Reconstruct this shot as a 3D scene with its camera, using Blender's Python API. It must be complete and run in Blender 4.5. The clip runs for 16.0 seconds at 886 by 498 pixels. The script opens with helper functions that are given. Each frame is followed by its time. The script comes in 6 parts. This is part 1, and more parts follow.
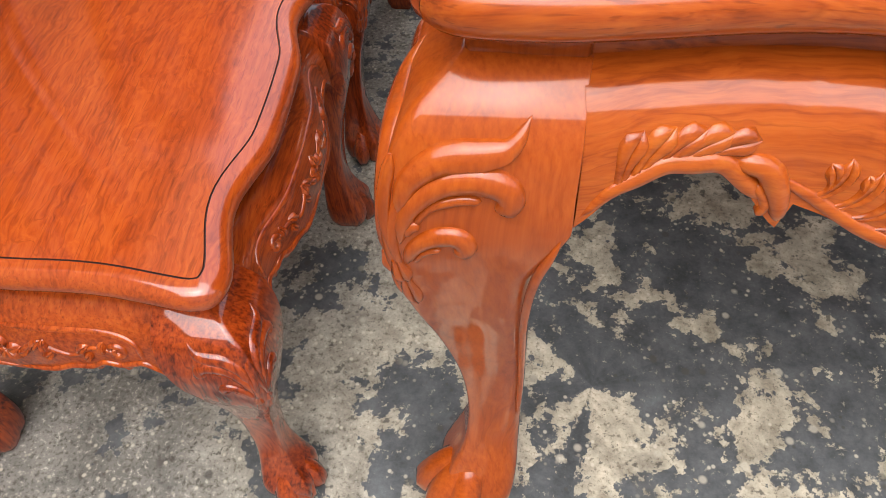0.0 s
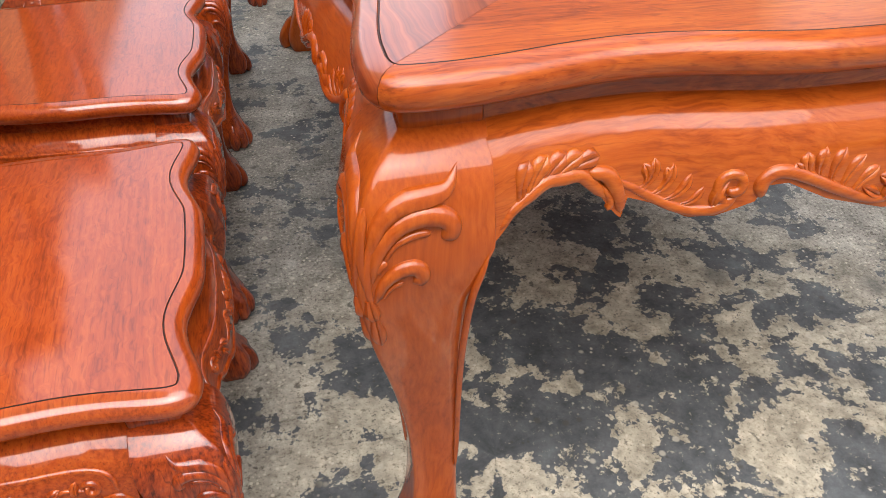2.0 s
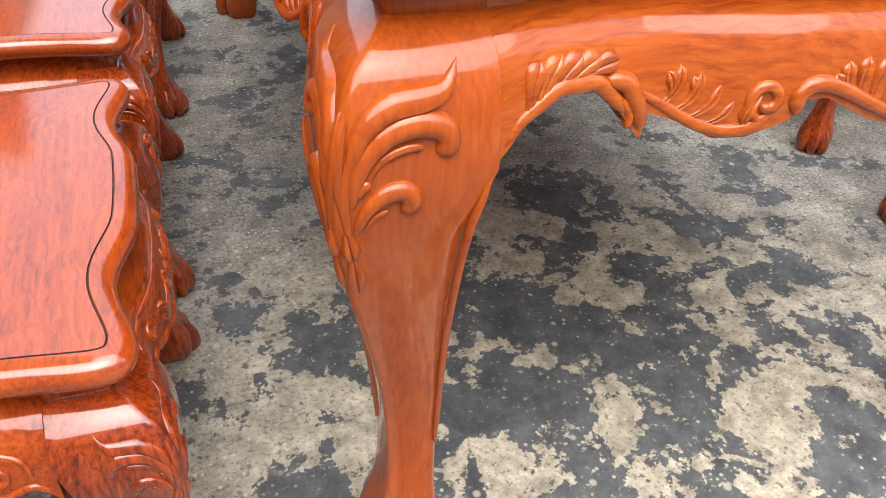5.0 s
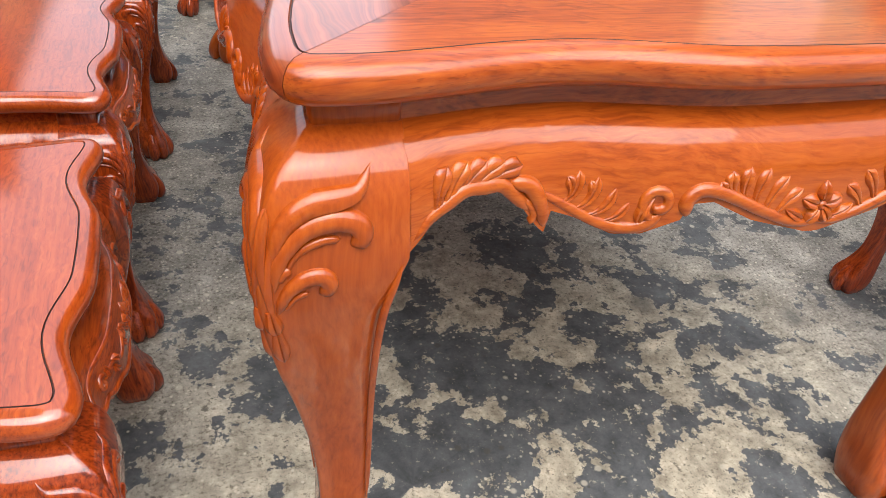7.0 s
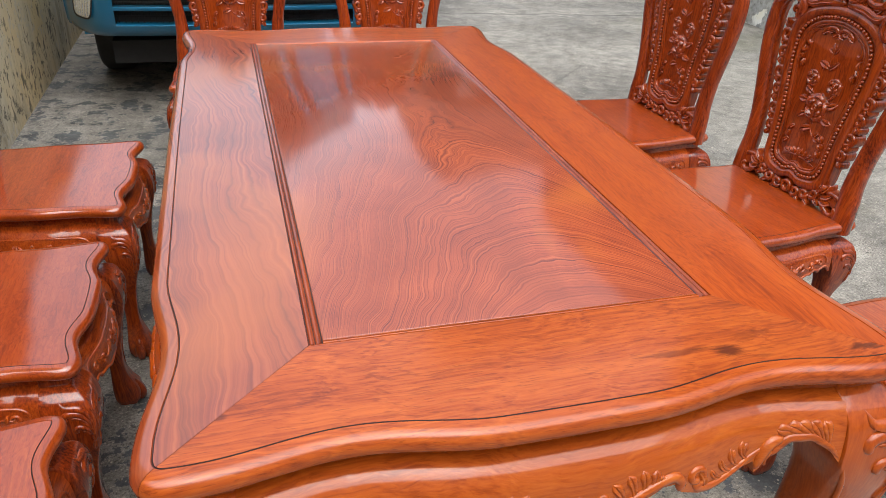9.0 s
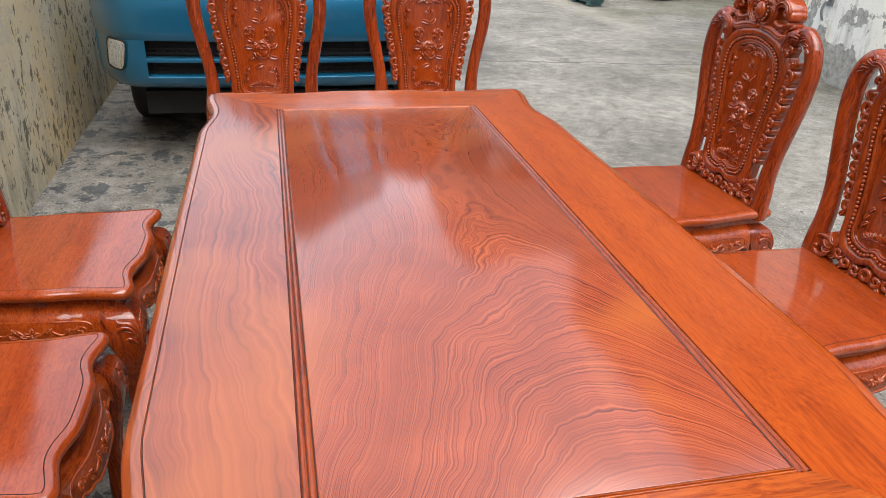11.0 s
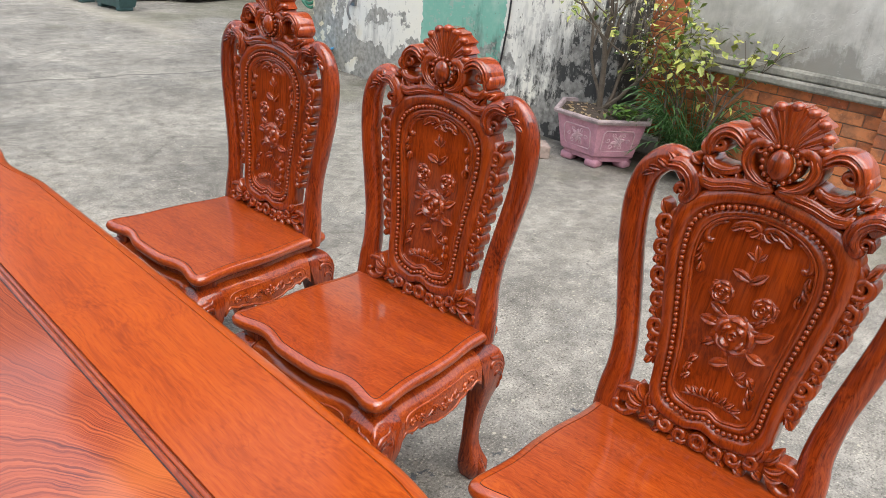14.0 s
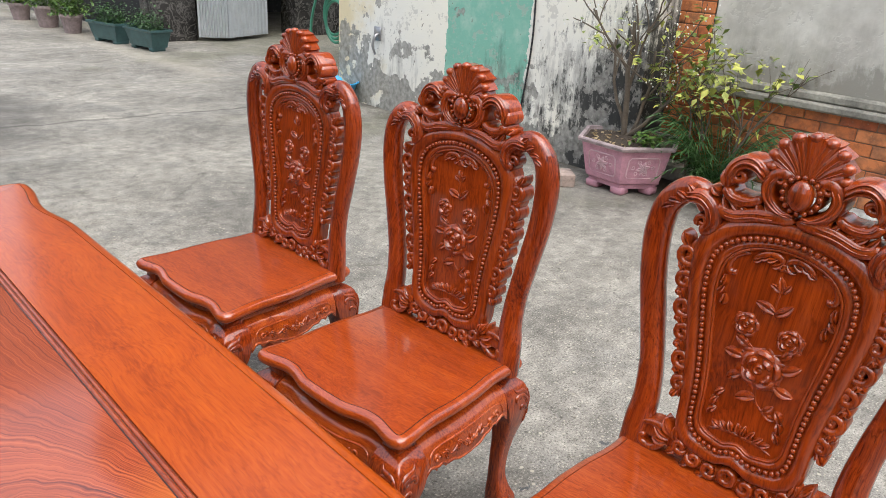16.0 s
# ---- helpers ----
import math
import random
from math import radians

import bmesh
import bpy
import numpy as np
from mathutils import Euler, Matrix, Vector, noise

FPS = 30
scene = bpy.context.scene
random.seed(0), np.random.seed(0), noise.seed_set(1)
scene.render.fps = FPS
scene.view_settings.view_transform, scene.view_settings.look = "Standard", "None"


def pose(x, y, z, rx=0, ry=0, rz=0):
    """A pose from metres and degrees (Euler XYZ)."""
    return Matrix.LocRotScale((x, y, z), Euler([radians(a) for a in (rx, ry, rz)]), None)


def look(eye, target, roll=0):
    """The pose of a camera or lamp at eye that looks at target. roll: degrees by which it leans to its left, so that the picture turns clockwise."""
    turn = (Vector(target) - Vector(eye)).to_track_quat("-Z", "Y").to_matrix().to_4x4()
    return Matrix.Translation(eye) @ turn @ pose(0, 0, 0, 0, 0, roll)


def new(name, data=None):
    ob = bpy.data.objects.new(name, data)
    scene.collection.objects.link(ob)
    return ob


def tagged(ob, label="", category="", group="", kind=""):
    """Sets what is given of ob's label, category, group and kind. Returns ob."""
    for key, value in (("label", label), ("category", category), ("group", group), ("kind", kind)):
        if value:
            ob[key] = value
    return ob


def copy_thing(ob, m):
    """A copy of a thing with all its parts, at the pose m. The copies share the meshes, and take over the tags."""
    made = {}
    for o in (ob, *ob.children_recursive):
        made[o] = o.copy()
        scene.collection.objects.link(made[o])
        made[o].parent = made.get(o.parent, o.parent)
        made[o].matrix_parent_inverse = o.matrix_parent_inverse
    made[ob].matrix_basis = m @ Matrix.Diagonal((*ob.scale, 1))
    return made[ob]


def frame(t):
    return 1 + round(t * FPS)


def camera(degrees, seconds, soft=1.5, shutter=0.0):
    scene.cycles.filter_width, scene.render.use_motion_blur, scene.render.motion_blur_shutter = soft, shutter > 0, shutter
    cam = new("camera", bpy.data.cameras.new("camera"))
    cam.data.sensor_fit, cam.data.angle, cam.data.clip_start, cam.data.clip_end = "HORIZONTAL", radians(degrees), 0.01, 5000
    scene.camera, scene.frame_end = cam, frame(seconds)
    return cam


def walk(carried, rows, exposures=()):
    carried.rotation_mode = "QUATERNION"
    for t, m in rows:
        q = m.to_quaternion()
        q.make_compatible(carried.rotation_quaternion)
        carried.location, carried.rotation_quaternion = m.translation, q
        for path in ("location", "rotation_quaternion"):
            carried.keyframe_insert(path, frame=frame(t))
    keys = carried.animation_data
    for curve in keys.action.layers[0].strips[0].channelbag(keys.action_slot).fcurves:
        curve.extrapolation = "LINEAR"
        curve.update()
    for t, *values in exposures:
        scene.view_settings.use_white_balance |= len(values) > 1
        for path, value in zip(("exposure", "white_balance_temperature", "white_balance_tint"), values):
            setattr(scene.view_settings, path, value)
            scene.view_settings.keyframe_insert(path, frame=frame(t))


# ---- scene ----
cam = camera(62.2, 16.0, soft=0.8)
PATH = [
    (0, (-0.146, -0.509, 0.982), (-0.306, 0.688, -0.612), -1.6),
    (0.5, (-0.154, -0.636, 1.033), (-0.222, 0.694, -0.459), -2.2),
    (1, (-0.199, -0.698, 1.062), (-0.107, 0.741, -0.325), -1.2),
    (1.5, (-0.254, -0.708, 1.037), (-0.003, 0.791, -0.263), -0.1),
    (2, (-0.269, -0.693, 1.014), (0.114, 0.829, -0.225), 1.0),
    (2.5, (-0.284, -0.673, 0.99), (0.194, 0.857, -0.207), 2.0),
    (3, (-0.286, -0.648, 0.967), (0.235, 0.881, -0.212), 2.5),
    (3.5, (-0.284, -0.632, 0.948), (0.253, 0.887, -0.237), 2.9),
    (4, (-0.284, -0.625, 0.918), (0.257, 0.871, -0.294), 3.3),
    (4.2, (-0.287, -0.623, 0.908), (0.251, 0.862, -0.319), 3.4),
    (6.3, (-0.294, -0.662, 0.901), (0.264, 0.805, -0.339), 6.1),
    (6.5, (-0.284, -0.667, 0.921), (0.277, 0.813, -0.302), 6.3),
    (7, (-0.244, -0.673, 0.977), (0.32, 0.848, -0.193), 6.5),
    (7.5, (-0.196, -0.689, 1.132), (0.362, 0.871, 0.013), 5.8),
    (8, (-0.137, -0.731, 1.262), (0.401, 0.867, 0.188), 5.0),
    (8.5, (-0.094, -0.764, 1.313), (0.424, 0.873, 0.288), 3.9),
    (9, (-0.066, -0.778, 1.354), (0.443, 0.894, 0.381), 2.9),
    (9.5, (-0.058, -0.758, 1.365), (0.448, 0.943, 0.442), 2.4),
    (9.7, (-0.055, -0.728, 1.366), (0.449, 0.981, 0.458), 2.2),
    (11.8, (0.104, -0.495, 1.399), (0.438, 1.266, 0.512), 3.3),
    (12, (0.145, -0.49, 1.401), (0.453, 1.278, 0.518), 3.3),
    (12.5, (0.222, -0.485, 1.401), (0.463, 1.301, 0.532), 2.9),
    (13, (0.264, -0.458, 1.401), (0.709, 1.298, 0.554), 3.3),
    (13.3, (0.282, -0.424, 1.407), (1.019, 1.236, 0.571), 4.1),
    (13.5, (0.281, -0.388, 1.403), (1.21, 1.177, 0.574), 4.7),
    (14, (0.284, -0.323, 1.402), (1.618, 0.916, 0.574), 5.4),
    (14.5, (0.281, -0.331, 1.404), (1.797, 0.68, 0.58), 5.5),
    (15, (0.291, -0.341, 1.401), (1.865, 0.589, 0.589), 5.7),
    (15.5, (0.268, -0.332, 1.408), (1.788, 0.697, 0.613), 5.2),
    (16, (0.294, -0.335, 1.421), (1.589, 0.984, 0.657), 3.4),
]
EXPOSURES = [(0, 1.5), (1.0, 1.58), (2.5, 1.48), (4.0, 1.65), (6.5, 1.84), (7.0, 1.62), (7.5, 1.35), (8.5, 1.2), (12.5, 1.32), (13.5, 1.26), (15.0, 1.38), (16.0, 1.28)]
walk(cam, [(t, look(eye, target, roll)) for t, eye, target, roll in PATH], EXPOSURES)

# ---- world and light ----
world = bpy.data.worlds.new("overcast_sky")
scene.world = world
world.use_nodes = True
wn = world.node_tree
sky = wn.nodes.new("ShaderNodeTexSky")
sky.sky_type = "NISHITA"
sky.sun_disc = False
sky.sun_elevation = radians(64)
sky.sun_rotation = radians(184)
sky.air_density, sky.dust_density, sky.ozone_density = 1.0, 4.0, 1.0
soft_sky = wn.nodes.new("ShaderNodeHueSaturation")
soft_sky.inputs["Saturation"].default_value = 0.5
wn.links.new(sky.outputs[0], soft_sky.inputs["Color"])
veil = wn.nodes.new("ShaderNodeMix")
veil.data_type = "RGBA"
veil.inputs[0].default_value = 0.45
veil.inputs[7].default_value = (5.05, 5.65, 6.6, 1)
wn.links.new(soft_sky.outputs[0], veil.inputs[6])
wn.links.new(veil.outputs[2], wn.nodes["Background"].inputs["Color"])
wn.nodes["Background"].inputs["Strength"].default_value = 0.13
sun = new("sun", bpy.data.lights.new("sun", "SUN"))
sun.data.energy, sun.data.angle, sun.data.color = 1.4, radians(75), (1.0, 0.96, 0.91)
sun.matrix_world = look((-0.2, -2.6, 5.5), (0, 0, 0))


# ---- mesh helpers ----
class Geo:
    """Vertices and faces of one mesh, with a material slot for each face."""

    def __init__(self):
        self.v, self.f, self.m, self.kind = [], [], [], ""

    def face(self, ids, slot=0):
        self.f.append(tuple(ids))
        self.m.append(slot)

    def ring(self, pts):
        n = len(self.v)
        self.v.extend(tuple(p) for p in pts)
        return list(range(n, n + len(pts)))

    def bridge(self, a, b, closed=True, slot=0):
        n = len(a)
        for i in range(n if closed else n - 1):
            j = (i + 1) % n
            self.face((a[i], a[j], b[j], b[i]), slot)

    def cap(self, ids, flip=False, slot=0):
        self.face(ids[::-1] if flip else ids, slot)

    def fan(self, ids, flip=False, slot=0):
        c = [sum(self.v[i][k] for i in ids) / len(ids) for k in range(3)]
        k = self.ring([c])[0]
        for i in range(len(ids)):
            a, b = ids[i], ids[(i + 1) % len(ids)]
            self.face((b, a, k) if flip else (a, b, k), slot)

    def loft(self, rings, ends=True, slot=0):
        ids = [self.ring(r) for r in rings]
        for a, b in zip(ids, ids[1:]):
            self.bridge(a, b, slot=slot)
        if ends:
            self.cap(ids[0], True, slot)
            self.cap(ids[-1], False, slot)
        return ids

    def box(self, lo, hi, bevel=0.0, slot=0, m=None):
        (x0, y0, z0), (x1, y1, z1) = lo, hi
        b = min(bevel, (x1 - x0) / 3, (y1 - y0) / 3, (z1 - z0) / 3)

        def sec(z, i):
            c = b if b > 0 else 0
            pts = [(x0 + i + c, y0 + i), (x1 - i - c, y0 + i), (x1 - i, y0 + i + c), (x1 - i, y1 - i - c), (x1 - i - c, y1 - i), (x0 + i + c, y1 - i), (x0 + i, y1 - i - c), (x0 + i, y0 + i + c)] if b > 0 else [(x0, y0), (x1, y0), (x1, y1), (x0, y1)]
            out = [Vector((x, y, z)) for x, y in pts]
            return [m @ p for p in out] if m else out
        self.loft([sec(z0, b), sec(z0 + b, 0), sec(z1 - b, 0), sec(z1, b)] if b > 0 else [sec(z0, 0), sec(z1, 0)], slot=slot)

    def ball(self, c, r, seg=8, rows=5, slot=0):
        rx, ry, rz = r if isinstance(r, tuple) else (r, r, r)
        self.kind = "bead"
        self.loft([[(c[0] + rx * math.sin(t) * math.cos(a), c[1] + ry * math.sin(t) * math.sin(a), c[2] - rz * math.cos(t))
                    for a in [2 * math.pi * k / seg for k in range(seg)]] for t in [math.pi * (i + 0.35) / (rows - 0.3) for i in range(rows)]], slot=slot)

    def tube(self, pts, radii, seg=8, slot=0):
        pts = [Vector(p) for p in pts]
        n = len(pts)
        radii = radii if isinstance(radii, (list, tuple)) else [radii] * n
        side, rings = None, []
        for i, p in enumerate(pts):
            d = (pts[min(i + 1, n - 1)] - pts[max(i - 1, 0)]).normalized()
            if side is None:
                side = d.orthogonal().normalized()
            side = (side - d * side.dot(d)).normalized()
            up = d.cross(side)
            rings.append([p + radii[i] * (side * math.cos(2 * math.pi * k / seg) + up * math.sin(2 * math.pi * k / seg)) for k in range(seg)])
        self.loft(rings, slot=slot)

    def lathe(self, prof, c=(0, 0, 0), seg=24, slot=0):
        self.loft([[(c[0] + r * math.cos(2 * math.pi * k / seg), c[1] + r * math.sin(2 * math.pi * k / seg), c[2] + z) for k in range(seg)] for r, z in prof], slot=slot)


GROUND_MARK = Vector((0.29, -0.34, 0.0))


def far_side(k=0.84):
    """Draws the far side of the yard in towards the table, sizes and all."""
    return Matrix.Translation(GROUND_MARK) @ Matrix.Diagonal((k, k, k, 1.0)) @ Matrix.Translation(-GROUND_MARK)


REACH = [Matrix.Identity(4)]


class Pieces(Geo):
    """Carving laid down stroke by stroke, each stroke a mesh of its own."""

    def __init__(self):
        self.v, self.f, self.m = [], [], []
        self.kind, self.out = "scroll", []

    def loft(self, rings, ends=True, slot=0):
        one = Geo()
        one.loft(rings, ends, slot)
        self.out.append((self.kind, one))


def carving(name, pieces, material, parent, label=""):
    """Links Pieces as one part, its largest stroke, that carries the other strokes."""
    def size(g):
        return sum(max(v[i] for v in g.v) - min(v[i] for v in g.v) for i in range(3))
    main = max(range(len(pieces.out)), key=lambda i: size(pieces.out[i][1]))
    root = part(name, pieces.out[main][1], material, parent, label)
    for i, (kind, g) in enumerate(pieces.out):
        if i != main:
            part(kind, g, material, root)
    return root


def part(name, g, materials, parent=None, label="", smooth=58):
    """Links a Geo as one mesh object, under a thing or a part."""
    me = bpy.data.meshes.new(name)
    me.from_pydata([REACH[0] @ Vector(v) for v in g.v], [], g.f)
    for mt in materials if isinstance(materials, (list, tuple)) else [materials]:
        me.materials.append(mt)
    if any(g.m):
        me.polygons.foreach_set("material_index", g.m)
    if smooth:
        me.polygons.foreach_set("use_smooth", [True] * len(g.f))
        me.set_sharp_from_angle(angle=radians(smooth))
    ob = new(name, me)
    ob.parent = parent
    if label:
        ob["label"] = label
    return ob


def thing(name, label, category, group="", kind=""):
    return tagged(new(name), label, category, group, kind)


def cr(ctrl, n=6):
    """A smooth curve through the control points."""
    p = [Vector(c) for c in ctrl]
    p = [2 * p[0] - p[1]] + p + [2 * p[-1] - p[-2]]
    out = []
    for i in range(1, len(p) - 2):
        for k in range(n):
            t = k / n
            out.append(0.5 * (2 * p[i] + (p[i + 1] - p[i - 1]) * t + (2 * p[i - 1] - 5 * p[i] + 4 * p[i + 1] - p[i + 2]) * t * t + (3 * p[i] - p[i - 1] - 3 * p[i + 1] + p[i + 2]) * t ** 3))
    out.append(p[-2])
    return out


def lerp(xs, ys, x):
    return float(np.interp(x, xs, ys))


def spiral(c, r0, r1, a0, turns, n=18):
    """Points of a volute that winds from radius r0 to r1, from the angle a0 in degrees."""
    return [Vector((c[0] + (r0 + (r1 - r0) * i / n) * math.cos(radians(a0) + 2 * math.pi * turns * i / n), c[1] + (r0 + (r1 - r0) * i / n) * math.sin(radians(a0) + 2 * math.pi * turns * i / n))) for i in range(n + 1)]


SECTION = ((-1.0, 0.0), (-0.72, 0.72), (0.0, 1.0), (0.72, 0.72), (1.0, 0.0))


def stroke(g, to3, pts, r0, r1=None, rise=1.0, sink=0.003, swell=0.0, taper=True):
    """A carved ridge along a plane curve: width from r0 to r1, laid on a surface by to3(u, w, height)."""
    pts = [Vector(p) for p in pts]
    n = len(pts)
    g.kind = "scroll"
    r1 = r0 if r1 is None else r1
    rings = []
    for i, p in enumerate(pts):
        t = i / (n - 1)
        r = r0 + (r1 - r0) * t + swell * math.sin(math.pi * t)
        if taper:
            r *= max(0.12, min(1.0, math.sqrt(min(t, 1 - t) / 0.10)))
        d = pts[min(i + 1, n - 1)] - pts[max(i - 1, 0)]
        d = d.normalized() if d.length > 1e-9 else Vector((1, 0))
        nrm = Vector((-d.y, d.x))
        ring = [to3(*(p + nrm * r * a), r * rise * 1.1 * h) for a, h in SECTION]
        ring = [to3(*(p - nrm * r), -sink)] + ring + [to3(*(p + nrm * r), -sink)]
        rings.append(ring)
    g.loft(rings)


def lift(to3, d):
    """The same surface, d higher: for carving on top of carving."""
    return lambda u, w, h: to3(u, w, h + d)


def leaf2(g, to3, base, ang, length, width, rise=0.35, sink=0.003, bend=0.0, blunt=1.0):
    """A carved pointed leaf with a swollen middle."""
    pts = []
    for i in range(8):
        t = i / 7
        a = radians(ang + bend * t)
        pts.append(Vector(base) + Vector((math.cos(a), math.sin(a))) * length * t)
    n = len(pts)
    rings = []
    for i, p in enumerate(pts):
        t = i / (n - 1)
        w = width * (math.sin(math.pi * (0.12 + 0.88 * t ** blunt)) ** 0.8 * 0.98 + 0.02)
        d = (pts[min(i + 1, n - 1)] - pts[max(i - 1, 0)]).normalized()
        nrm = Vector((-d.y, d.x))
        sec = ((-1, 0.1), (-0.6, 0.9), (-0.12, 0.75), (0, 0.35), (0.12, 0.75), (0.6, 0.9), (1, 0.1))
        ring = [to3(*(p + nrm * w * a), w * rise * 2.2 * h) for a, h in sec]
        rings.append([to3(*(p - nrm * w), -sink)] + ring + [to3(*(p + nrm * w), -sink)])
    g.kind = "leaf"
    g.loft(rings)


def bump(x, w):
    return 0.5 * (1 + math.cos(math.pi * x / w)) if abs(x) < w else 0.0


class Outline:
    """A serpentine plan: four sides with hollows beside the corners. sides: (A, B, amount, distance from the corner, half width)."""

    def __init__(self, corners, waves, r, n=48):
        self.corners = [Vector(c) for c in corners]
        self.pts, self.side = [], []
        k = len(corners)
        for i in range(k):
            a, b = self.corners[i], self.corners[(i + 1) % k]
            t = (b - a).normalized()
            nrm = Vector((t.y, -t.x))
            L = (b - a).length
            amt, c, w, mid = waves[i]
            row = []
            for j in range(n + 1):
                s = r + (L - 2 * r) * j / n
                inn = amt * (bump(s - c, w) + bump(L - c - s, w)) - mid * bump(s - L / 2, L / 2 - c)
                row.append(a + t * s - nrm * inn)
            self.side.append(row)
        for i in range(k):
            self.pts += self.side[i]
            p, q = self.side[i][-1], self.side[(i + 1) % k][0]
            c = self.corners[(i + 1) % k]
            for j in range(1, 8):
                s = j / 8
                self.pts.append(p * (1 - s) ** 2 + c * 2 * s * (1 - s) + q * s * s)
        self.n = n

    def offset(self, d, pts=None):
        """The plan moved inwards by d."""
        p = self.pts
        out = []
        for i in range(len(p)):
            t = (p[(i + 1) % len(p)] - p[i - 1]).normalized()
            out.append(p[i] - Vector((t.y, -t.x)) * d)
        return out

    def on_side(self, i, s, inset):
        """The point of side i at s metres from its first corner, moved inwards by inset, and the outward normal."""
        a, b = self.corners[i], self.corners[(i + 1) % len(self.corners)]
        t = (b - a).normalized()
        row = self.side[i]
        along = [(q - a).dot(t) for q in row]
        depth = [(q - a).dot(Vector((t.y, -t.x))) for q in row]
        d = lerp(along, depth, s)
        slope = (lerp(along, depth, s + 0.004) - lerp(along, depth, s - 0.004)) / 0.008
        nrm0 = Vector((t.y, -t.x))
        nrm = (nrm0 - t * slope).normalized()
        return a + t * s + nrm0 * d - nrm * inset, nrm


def ring_solid(g, plan, prof, slots=None, cap_top=True, cap_bottom=True):
    """A slab from a plan and a profile of (inset, z), from the middle of the top outwards and down to the bottom."""
    ids = [g.ring([(p.x, p.y, z) for p in plan.offset(d)]) for d, z in prof]
    for k, (a, b) in enumerate(zip(ids, ids[1:])):
        g.bridge(b, a, slot=slots[k] if slots else 0)
    if cap_top:
        g.fan(ids[0])
    if cap_bottom:
        g.fan(ids[-1], True)
    return ids


# ---- materials ----
class Nodes:
    """A node material, with short calls for its nodes."""

    def __init__(self, name):
        self.mat = bpy.data.materials.new(name)
        self.mat.use_nodes = True
        self.t = self.mat.node_tree
        self.bsdf = self.t.nodes["Principled BSDF"]

    def put(self, socket, val):
        if isinstance(val, bpy.types.NodeSocket):
            self.t.links.new(val, socket)
        else:
            socket.default_value = val

    def set(self, **kw):
        for k, val in kw.items():
            self.put(self.bsdf.inputs[k.replace("_", " ")], val)
        return self

    def coord(self, which="Object"):
        return self.t.nodes.new("ShaderNodeTexCoord").outputs[which]

    def chance(self):
        return self.t.nodes.new("ShaderNodeObjectInfo").outputs["Random"]

    def island(self):
        return self.t.nodes.new("ShaderNodeNewGeometry").outputs["Random Per Island"]

    def math(self, op, a, b=0.0, clamp=False):
        n = self.t.nodes.new("ShaderNodeMath")
        n.operation, n.use_clamp = op, clamp
        self.put(n.inputs[0], a)
        self.put(n.inputs[1], b)
        return n.outputs[0]

    def vec(self, op, a, b=(0, 0, 0)):
        n = self.t.nodes.new("ShaderNodeVectorMath")
        n.operation = op
        self.put(n.inputs[0], a)
        if op == "SCALE":
            self.put(n.inputs["Scale"], b)
        else:
            self.put(n.inputs[1], b)
        return n.outputs[0]

    def split(self, v):
        n = self.t.nodes.new("ShaderNodeSeparateXYZ")
        self.put(n.inputs[0], v)
        return n.outputs

    def noise(self, v, scale, detail=3.0, rough=0.55, dist=0.0, w=None):
        n = self.t.nodes.new("ShaderNodeTexNoise")
        if w is not None:
            n.noise_dimensions = "1D"
            self.put(n.inputs["W"], w)
        else:
            self.put(n.inputs["Vector"], v)
        n.inputs["Scale"].default_value, n.inputs["Detail"].default_value = scale, detail
        n.inputs["Roughness"].default_value, n.inputs["Distortion"].default_value = rough, dist
        return n.outputs[0]

    def voronoi(self, v, scale, feature="F1", out="Distance"):
        n = self.t.nodes.new("ShaderNodeTexVoronoi")
        n.feature = feature
        self.put(n.inputs["Vector"], v)
        n.inputs["Scale"].default_value = scale
        return n.outputs[out]

    def ramp(self, fac, stops, smooth=False):
        n = self.t.nodes.new("ShaderNodeValToRGB")
        n.color_ramp.interpolation = "EASE" if smooth else "LINEAR"
        e = n.color_ramp.elements
        while len(e) < len(stops):
            e.new(0.5)
        for el, (pos, col) in zip(e, stops):
            el.position = pos
            el.color = (*col, 1) if isinstance(col, tuple) else (col, col, col, 1)
        self.put(n.inputs[0], fac)
        return n.outputs[0]

    def mix(self, fac, a, b, mode="MIX"):
        n = self.t.nodes.new("ShaderNodeMix")
        n.data_type, n.blend_type = "RGBA", mode
        self.put(n.inputs[0], fac)
        for sock, val in ((n.inputs[6], a), (n.inputs[7], b)):
            self.put(sock, (*val, 1) if isinstance(val, tuple) else val)
        return n.outputs[2]

    def bump(self, height, strength=0.2, distance=0.01):
        n = self.t.nodes.new("ShaderNodeBump")
        n.inputs["Strength"].default_value, n.inputs["Distance"].default_value = strength, distance
        self.put(n.inputs["Height"], height)
        self.put(self.bsdf.inputs["Normal"], n.outputs[0])
        return self


